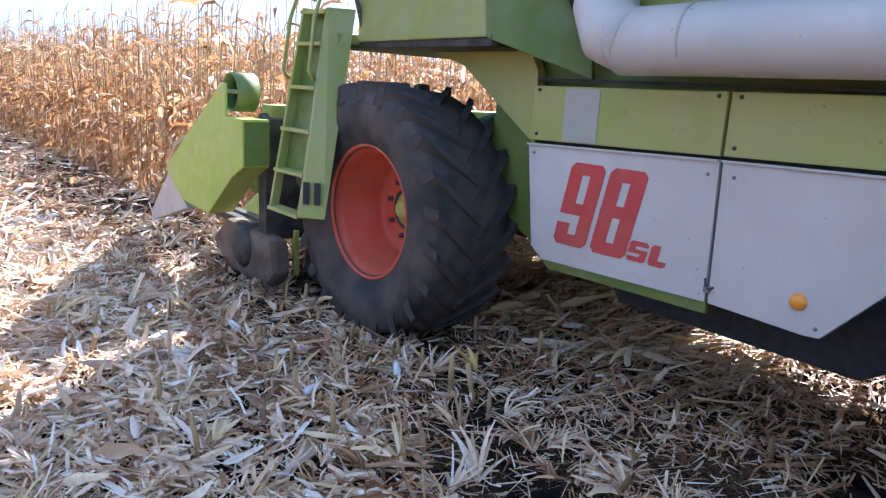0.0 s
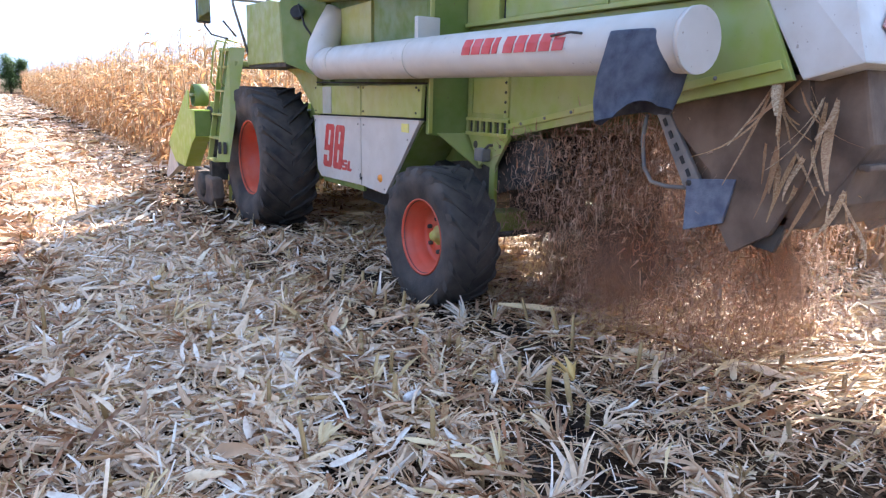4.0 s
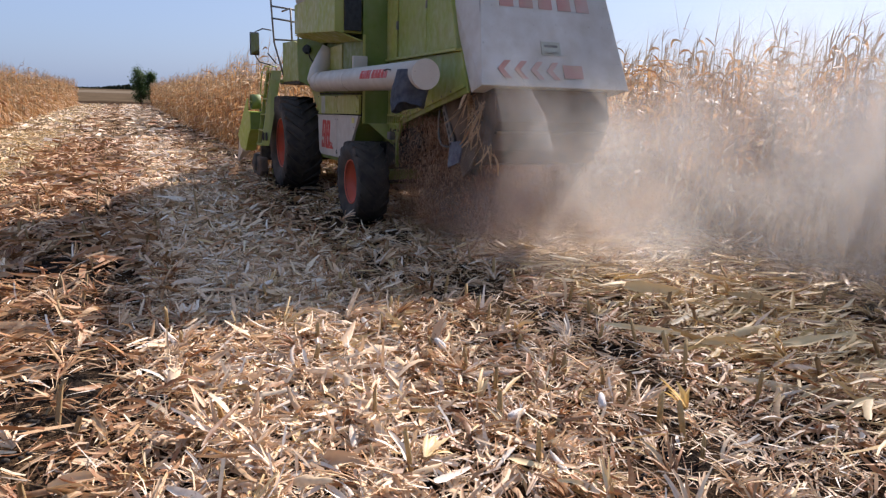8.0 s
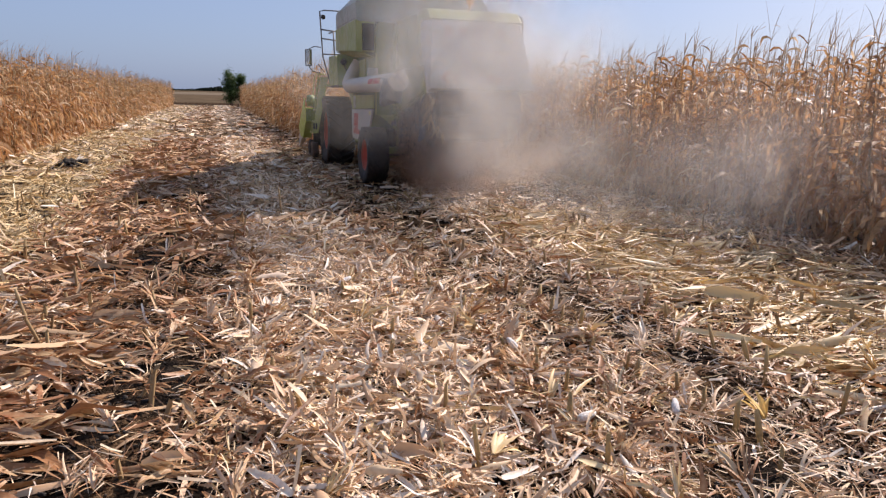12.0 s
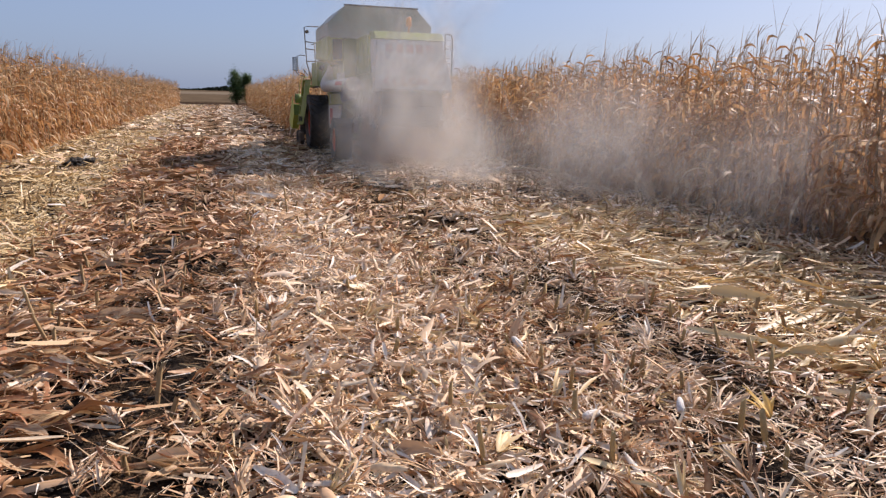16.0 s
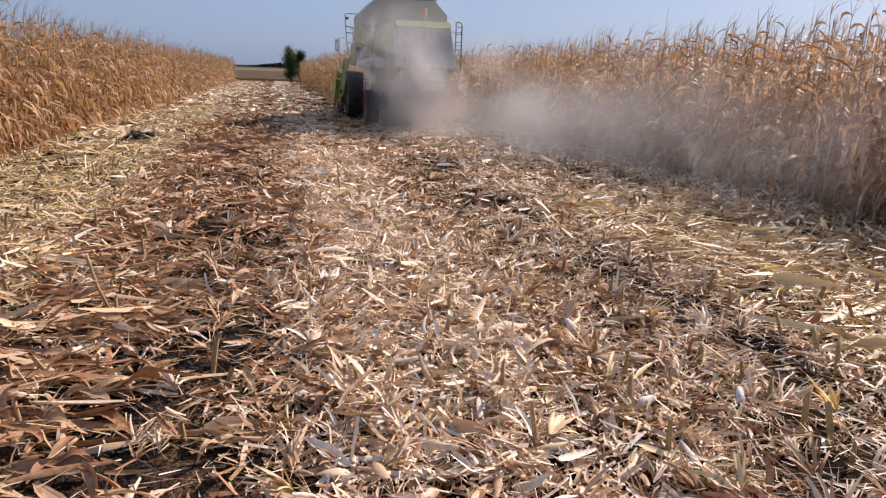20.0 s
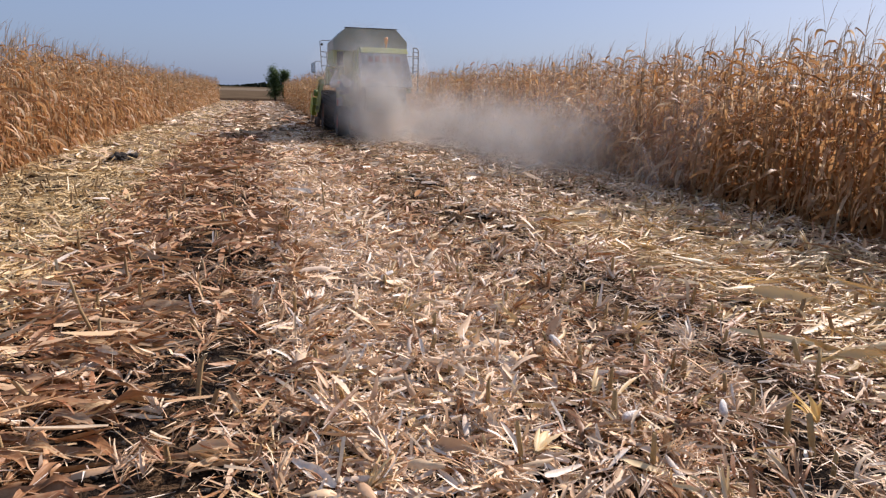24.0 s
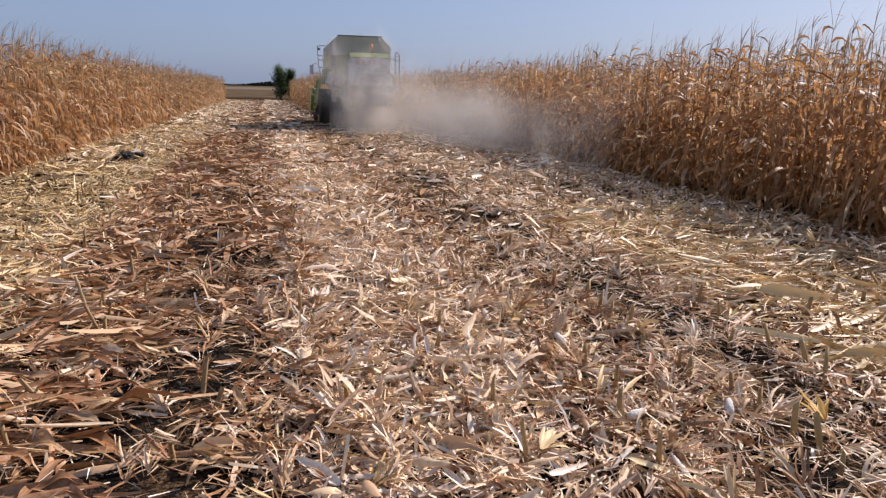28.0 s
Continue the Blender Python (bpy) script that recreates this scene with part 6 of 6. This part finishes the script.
def build_ladder():
    lad = new("ladder")
    lad.parent = harvester
    lad["label"] = "green steel ladder ahead of the front wheel"
    def at(k, y0, y1, x0, x1):
        return (x0 + (x1 - x0) * k, y0 + (y1 - y0) * k, 0.73 + 1.30 * k)

    def front(k):
        return at(k, 4.33, 4.20, 2.20, 2.37)

    def rear(k):
        return at(k, 3.93, 3.99, 2.20, 2.42)

    def inner(k):
        return at(k, 3.80, 3.92, 2.31, 2.58)
    for nm, p, q, th, m in (("ladder_side", front, lambda k: (front(k)[0] + 0.06, front(k)[1] + 0.0, front(k)[2]), 0.03, GREEN), ("ladder_side", rear, inner, 0.03, GREEN)):
        a, b, a1, b1 = p(0), q(0), p(1), q(1)
        hp(nm, hull8([a, b, (b[0], b[1] - th, b[2]), (a[0], a[1] - th, a[2]), a1, b1, (b1[0], b1[1] - th, b1[2]), (a1[0], a1[1] - th, a1[2])], 0.004), m, "", lad)
    hp("ladder_back", hull8([(front(0.2)[0] + 0.07, front(0.2)[1], front(0.2)[2]), (front(0.2)[0] + 0.09, front(0.2)[1], front(0.2)[2]), (rear(0.2)[0] + 0.09, rear(0.2)[1], rear(0.2)[2]), (rear(0.2)[0] + 0.07, rear(0.2)[1], rear(0.2)[2]),
                             (front(1)[0] + 0.07, front(1)[1], front(1)[2]), (front(1)[0] + 0.09, front(1)[1], front(1)[2]), (rear(1)[0] + 0.09, rear(1)[1], rear(1)[2]), (rear(1)[0] + 0.07, rear(1)[1], rear(1)[2])], 0.003), DEEP_AND_SHADED_GREEN, "", lad)
    for k in (0.0, 0.2, 0.41, 0.62, 0.83, 0.98):
        a, b = front(k), rear(k)
        hp("rung", hull8([(a[0] - 0.012, a[1], a[2] - 0.012), (a[0] + 0.09, a[1], a[2] - 0.012), (b[0] + 0.09, b[1] - 0.01, b[2] - 0.012), (b[0] - 0.012, b[1] - 0.01, b[2] - 0.012),
                          (a[0] - 0.012, a[1], a[2] + 0.012), (a[0] + 0.09, a[1], a[2] + 0.012), (b[0] + 0.09, b[1] - 0.01, b[2] + 0.012), (b[0] - 0.012, b[1] - 0.01, b[2] + 0.012)], 0.004), PALE_GREEN, "", lad)
    for f0, f1 in ((0.16, 0.40), (0.58, 0.82)):
        def on(fr, z, out):
            return (2.20 + 0.11 * fr - out, 3.90 - 0.13 * fr - out, z)
        hp("ladder_slot", hull8([on(f0, 0.82, 0.0), on(f1, 0.82, 0.0), on(f1, 0.82, 0.004), on(f0, 0.82, 0.004), on(f0, 0.96, -0.002), on(f1, 0.96, -0.002), on(f1, 0.96, 0.003), on(f0, 0.96, 0.003)]), SEAM_AND_SHADE, "", lad)
    for p in (front, rear):
        a, b, c2 = p(0.66), p(0.95), p(1.0)
        hp("grab_rail", tube([(a[0] - 0.01, a[1], a[2]), (a[0] - 0.05, a[1], a[2] + 0.05), (b[0] - 0.07, b[1], b[2]), (c2[0] - 0.03, c2[1], c2[2] + 0.08), (c2[0] + 0.10, c2[1], c2[2] + 0.06)], 0.013, 8), PALE_GREEN, "", lad)
    hp("step_bracket", box((2.45, 3.9, 1.82), (2.75, 4.1, 1.88), 0.01), GREEN, "", lad)


build_ladder()


def build_header():
    """The corn header: end shields, trough, auger, and pointed row dividers."""
    hd = new("corn_header")
    hd.parent = harvester
    hd["label"] = "four-row corn header in light green"
    X0, X1 = 2.12, 5.68
    for s in (-1, 1):
        f = (lambda b: b) if s < 0 else mirror_x
        hp("end_shield", f(prism([(4.56, 1.30), (4.56, 0.97), (4.75, 0.88), (5.20, 0.54), (5.75, 0.56), (6.15, 0.78), (4.88, 1.30)], X0, X0 + 0.20, 0.01)), HEADER_GREEN, "light green folded end shield" if s < 0 else "", hd)
        # thin plate in darker green that paints the rear face's shade
        hp("shield_rear_shade", f(box((X0 + 0.008, 4.548, 0.98), (X0 + 0.195, 4.558, 1.285), 0.003)), DEEP_AND_SHADED_GREEN, "", hd)
        hp("shield_fin", f(prism([(4.86, 1.285), (4.86, 1.53), (4.92, 1.535), (6.14, 0.80), (6.08, 0.79), (4.90, 1.285)], X0 + 0.004, X0 + 0.022, 0.003)), HEADER_GREEN, "", hd)
        hp("divider_nose", f(hull8([(X0 + 0.02, 5.70, 0.50), (X0 + 0.18, 5.70, 0.50), (X0 + 0.12, 6.80, 0.20), (X0 + 0.08, 6.80, 0.20), (X0 + 0.02, 6.12, 0.76), (X0 + 0.18, 6.12, 0.76), (X0 + 0.12, 6.84, 0.28), (X0 + 0.08, 6.84, 0.28)], 0.008)), WHITE, "pale worn divider nose", hd)
        hp("auger_hoop", f(moved(lathe([(0, 0.128), (0, 0.14), (0.17, 0.14), (0.17, 0.128)], 36, closed=True), Matrix.Translation((X0 + 0.09, 4.97, 1.47)))), DEEP_AND_SHADED_GREEN, "round green auger hoop", hd)
        # screen as a dark disc, with the hoop's shaded inside painted in
        hp("hoop_screen_and_shade", f(moved(lathe([(0, 0.001), (0, 0.128), (0.01, 0.128)], 32), Matrix.Translation((X0 + 0.18, 4.97, 1.47)))), DARK_STEEL_AND_SHADE, "", hd)
        hp("hoop_bar", f(box((X0 + 0.07, 4.84, 1.46), (X0 + 0.10, 5.10, 1.49), 0.005)), GREEN, "", hd)
        hp("skid", f(prism([(4.45, 0.46), (4.40, 0.22), (4.52, 0.10), (5.2, 0.10), (5.5, 0.28), (5.2, 0.50)], X0 + 0.14, X0 + 0.30, 0.05)), DUSTY_STEEL, "dusty rounded skid under the end shield", hd)
        hp("skid_drum", f(moved(lathe([(-0.09, 0.001), (-0.09, 0.13), (-0.06, 0.17), (0.10, 0.17), (0.12, 0.001)], 24), Matrix.Translation((X0 + 0.20, 4.90, 0.34)))), DARK_STEEL_AND_SHADE, "", hd)
    # dark colour stands in for the shaded void behind the shield
    hp("trough_back", prism([(4.62, 0.42), (4.62, 1.30), (4.72, 1.34), (4.76, 1.30), (4.74, 0.50), (5.4, 0.40), (5.4, 0.34)], X0 + 0.2, X1 - 0.2, 0.01), DARK_STEEL_AND_SHADE, "", hd)
    hp("top_beam", box((X0 + 0.25, 4.64, 1.28), (X1 - 0.25, 4.80, 1.40), 0.02), GREEN, "", hd)
    bm = tube([(X0 + 0.3, 5.02, 0.85), (X1 - 0.3, 5.02, 0.85)], 0.14, 16)
    for s in (-1, 1):
        pts = []
        for i in range(73):
            a = i / 72 * 6 * 2 * math.pi
            x = CX + s * (0.2 + 1.1 * i / 72)
            pts.append((bm.verts.new((x, 5.02 + 0.14 * math.cos(a), 0.85 + 0.14 * math.sin(a))), bm.verts.new((x, 5.02 + 0.25 * math.cos(a), 0.85 + 0.25 * math.sin(a)))))
        for p, q in zip(pts, pts[1:]):
            bm.faces.new((p[0], p[1], q[1], q[0]))
    hp("auger", bm, DARK_STEEL_AND_SHADE, "", hd)
    for i in range(1, 4):
        x = X0 + 0.13 + (X1 - X0 - 0.26) * i / 4
        hp("row_divider", hull8([(x - 0.17, 5.4, 0.40), (x + 0.17, 5.4, 0.40), (x + 0.02, 6.85, 0.14), (x - 0.02, 6.85, 0.14), (x - 0.12, 5.4, 0.95), (x + 0.12, 5.4, 0.95), (x + 0.015, 6.85, 0.20), (x - 0.015, 6.85, 0.20)], 0.02), HEADER_GREEN, "", hd)
    for i in range(4):
        x = X0 + 0.13 + (X1 - X0 - 0.26) * (i + 0.5) / 4
        for dx in (-0.07, 0.07):
            hp("picking_rail", box((x + dx - 0.04, 5.35, 0.34), (x + dx + 0.04, 6.6, 0.40), 0.01), DARK_STEEL_AND_SHADE, "", hd)
    for y, z in ((4.35, 0.28),):
        hp("lower_flap", hull8([(2.60, 4.18, 0.10), (2.95, 4.18, 0.10), (2.95, 4.60, 0.14), (2.60, 4.60, 0.14), (2.68, 4.25, 0.50), (2.95, 4.25, 0.50), (2.95, 4.66, 0.56), (2.68, 4.66, 0.56)], 0.06), DARK_STEEL_AND_SHADE, "dark rubber deflector", hd)
        hp("flap_stay", box((2.50, 4.52, 0.16), (2.54, 4.55, 0.50), 0.006), HUB_YELLOW, "", hd)


build_header()


# ---- chaff and dust ----
def wisps(name, rng, n, spread, size, material):
    """A puff of dust: bowl-shaped thin sheets at all angles about one middle."""
    g = 7
    u = np.linspace(-1, 1, g)
    U, V = np.meshgrid(u, u, indexing="ij")
    q = np.array([(i * g + j, (i + 1) * g + j, (i + 1) * g + j + 1, i * g + j + 1) for i in range(g - 1) for j in range(g - 1)])
    vs, fs = [], []
    for k in range(n):
        c = rng.normal(0, 1, 3) * spread
        s = size * rng.uniform(0.75, 1.25)
        bow = 0.25 * (U * U + V * V) + 0.10 * np.sin(3 * U + k) * np.cos(2 * V - k)
        p = np.stack([U, bow, V * 0.85], -1).reshape(-1, 3) * s
        m = np.array(Matrix.Rotation(rng.uniform(-1.1, 1.1), 3, "Z") @ Matrix.Rotation(rng.uniform(-0.6, 0.6), 3, "X"))
        vs.append(p @ m.T + c)
        fs.append(q + k * g * g)
    me = mesh_np(name, np.concatenate(vs), np.concatenate(fs), material, True)
    lay = me.uv_layers.new(name="UVMap")
    flat = np.tile(np.stack([U, V], -1).reshape(-1, 2), (n, 1))
    idx = np.concatenate(fs).ravel()
    lay.data.foreach_set("uv", flat[idx].astype(np.float32).ravel())
    return new(name, me)


def drive_at(t):
    ts = [r[0] for r in DRIVE]
    return float(np.interp(t, ts, [r[1] for r in DRIVE]))


# falling red-brown chaff behind the rear axle: several clumps, each riding with the machine and tumbling
CHAFF_BITS = []


def build_chaff():
    rng = np.random.default_rng(91)
    for k in range(8):
        n = 5200
        x = rng.uniform(-0.72, 0.72, n)
        y = rng.normal(0, 0.14, n)
        z = rng.uniform(-0.72, 0.70, n)
        v, f = blades(rng, np.stack([x, y, z], -1), rng.uniform(0.03, 0.095, n), rng.uniform(0.008, 0.024, n), rng.uniform(0, 6.28, n), rng.uniform(-1.5, 1.5, n), rng.uniform(-1, 1, n), 1)
        ob = new("chaff_fall", mesh_np("chaff_fall", v, f, CHAFF))
        tagged(ob, "red-brown chaff and husk bits falling behind the machine", "chaff", "falling chaff", "stuff")
        CHAFF_BITS.append((ob, Vector((3.9, -0.45 - 0.22 * k, 0.74)), k))
    for k in range(4):
        ob = wisps("chopper_dust", rng, 4, (0.40, 0.16, 0.18), 0.62, BROWN_VEIL)
        tagged(ob, "brown dust round the chopper outlet", "dust", "falling chaff", "stuff")
        CHAFF_BITS.append((ob, Vector((3.55 + 0.3 * k, -2.95 - 0.14 * k, 0.70 + 0.1 * (k % 2))), k + 1))
    for k in range(4):
        ob = wisps("chaff_dust", rng, 4, (0.28, 0.14, 0.15), 0.66, RED_VEIL)
        tagged(ob, "reddish chaff dust under the sieves", "dust", "falling chaff", "stuff")
        CHAFF_BITS.append((ob, Vector((3.8, -0.70 - 0.42 * k, 0.72)), k + 2))


build_chaff()

PUFFS = []
scene.cycles.transparent_max_bounces = 80


def build_dust():
    """Dust puffs: each rises under the chopper, hangs behind it or drifts off to the standing corn, settles, and comes round again."""
    rng = np.random.default_rng(92)
    for k in range(96):
        drifts = k % 2 == 1
        ob = wisps("dust_puff", rng, 3, (0.42, 0.42, 0.34), 0.85 + 0.12 * (k % 4) + (0.45 if drifts else 0.0), THIN_VEIL if drifts else DUST_VEIL)
        tagged(ob, "thin grey dust drifting along the standing corn" if drifts else "pale brown dust rising behind the harvester", "dust", "dust puffs", "stuff")
        cycle = 15.0 if drifts else 4.2
        PUFFS.append((ob, cycle * k / 96, k, cycle))


build_dust()


# ---- what moves ----
def motions():
    start = Matrix.Translation((CX, CY, 0))
    walk(harvester, [(t, Matrix.Translation((0, s, 0)) @ start) for t, s in DRIVE])
    steps = [i * 0.5 for i in range(57)]
    for w, r in WHEELS:
        at = Matrix.Translation(w.location)
        walk(w, [(t, at @ Matrix.Rotation(-drive_at(t) / r, 4, "X")) for t in steps])
    for e, y in CUT:
        rows = [(0.0, pose(*e.location))]
        t0 = next((t for t in np.arange(0, 28.01, 0.1) if drive_at(t) + 6.3 > y), None)
        if t0 is not None:
            t1 = next((t for t in np.arange(0, 28.01, 0.1) if drive_at(t) + 4.9 > y), 28.0)
            x, yy, z = e.location
            down = 2.6 * min(1.0, (drive_at(t1) + 6.3 - y) / 1.4)
            if t0 > 0.05:
                rows.append((round(t0, 1), pose(x, yy, z)))
            if t1 - max(t0, 0) > 0.15:
                rows.append((round(t1, 1), pose(x, yy, z - down)))
        if rows[-1][0] < 28.0:
            rows.append((28.0, rows[-1][1]))
        walk(e, rows)
    for ob, p, k in CHAFF_BITS:
        rows = []
        for j in range(141):
            t = j * 0.2
            a = 2 * math.pi * (t / 1.1 + k / 7.0)
            rows.append((t, Matrix.Translation((p.x + 0.05 * math.sin(a * 0.5 + k), p.y + drive_at(t) + 0.10 * math.cos(a), p.z + 0.10 * math.sin(a)))))
        walk(ob, rows)
    rnd = random.Random(93)
    for ob, late, i, cycle in PUFFS:
        turn = rnd.uniform(0, 360)
        drifts = cycle > 5
        rows = []
        for j in range(141):
            t = j * 0.2
            n, ph = divmod((t + late) / cycle, 1)
            age = ph * cycle
            r = random.Random(1000 * i + int(n))
            born = t - age
            lull = min(1.0, max(0.0, (born - 6.0) / 3.5))
            jx, jy, jz = r.uniform(-0.5 - 0.25 * lull, 0.95 - 0.1 * lull), r.uniform(-0.4, 0.4), r.triangular(-0.9, 1.7 + 0.7 * lull, 0.2 + 0.3 * lull)
            vx = r.uniform(0.10, 0.75) * (1.0 - 0.75 * lull)
            vy, vz = r.uniform(-0.05, 0.25) + (0.04 if drifts else 0.2) * lull, (r.uniform(-0.05, 0.02) if drifts else r.uniform(0.0, 0.22))
            home = -3.35 + (drive_at(born) if born > 0 else born * 1.1)
            rise = min(1.0, age / (2.6 if drifts else 0.8))
            x = 4.45 - 1.25 * lull + jx * (0.5 + 0.5 * rise) + (vx * age if not drifts else (2.6 + 0.4 * lull + 0.5 * jx) * (1 - math.exp(-age / 3.2)))
            y = home + jy + 1.0 * min(age, 0.7) + vy * age
            z = -2.0 + (2.75 - (0.4 * lull if drifts else 0.0) + jz * (0.5 if drifts else 1.0)) * rise * rise * (3 - 2 * rise) + vz * age
            last = cycle - 1.6
            if age > last:
                s = min(1.0, (age - last) / 1.6)
                z = z - (3.6 + jz) * s * s * (3 - 2 * s)
            rows.append((t, pose(x, y, z, 0, 0, turn + 5 * t)))
        walk(ob, rows)


motions()
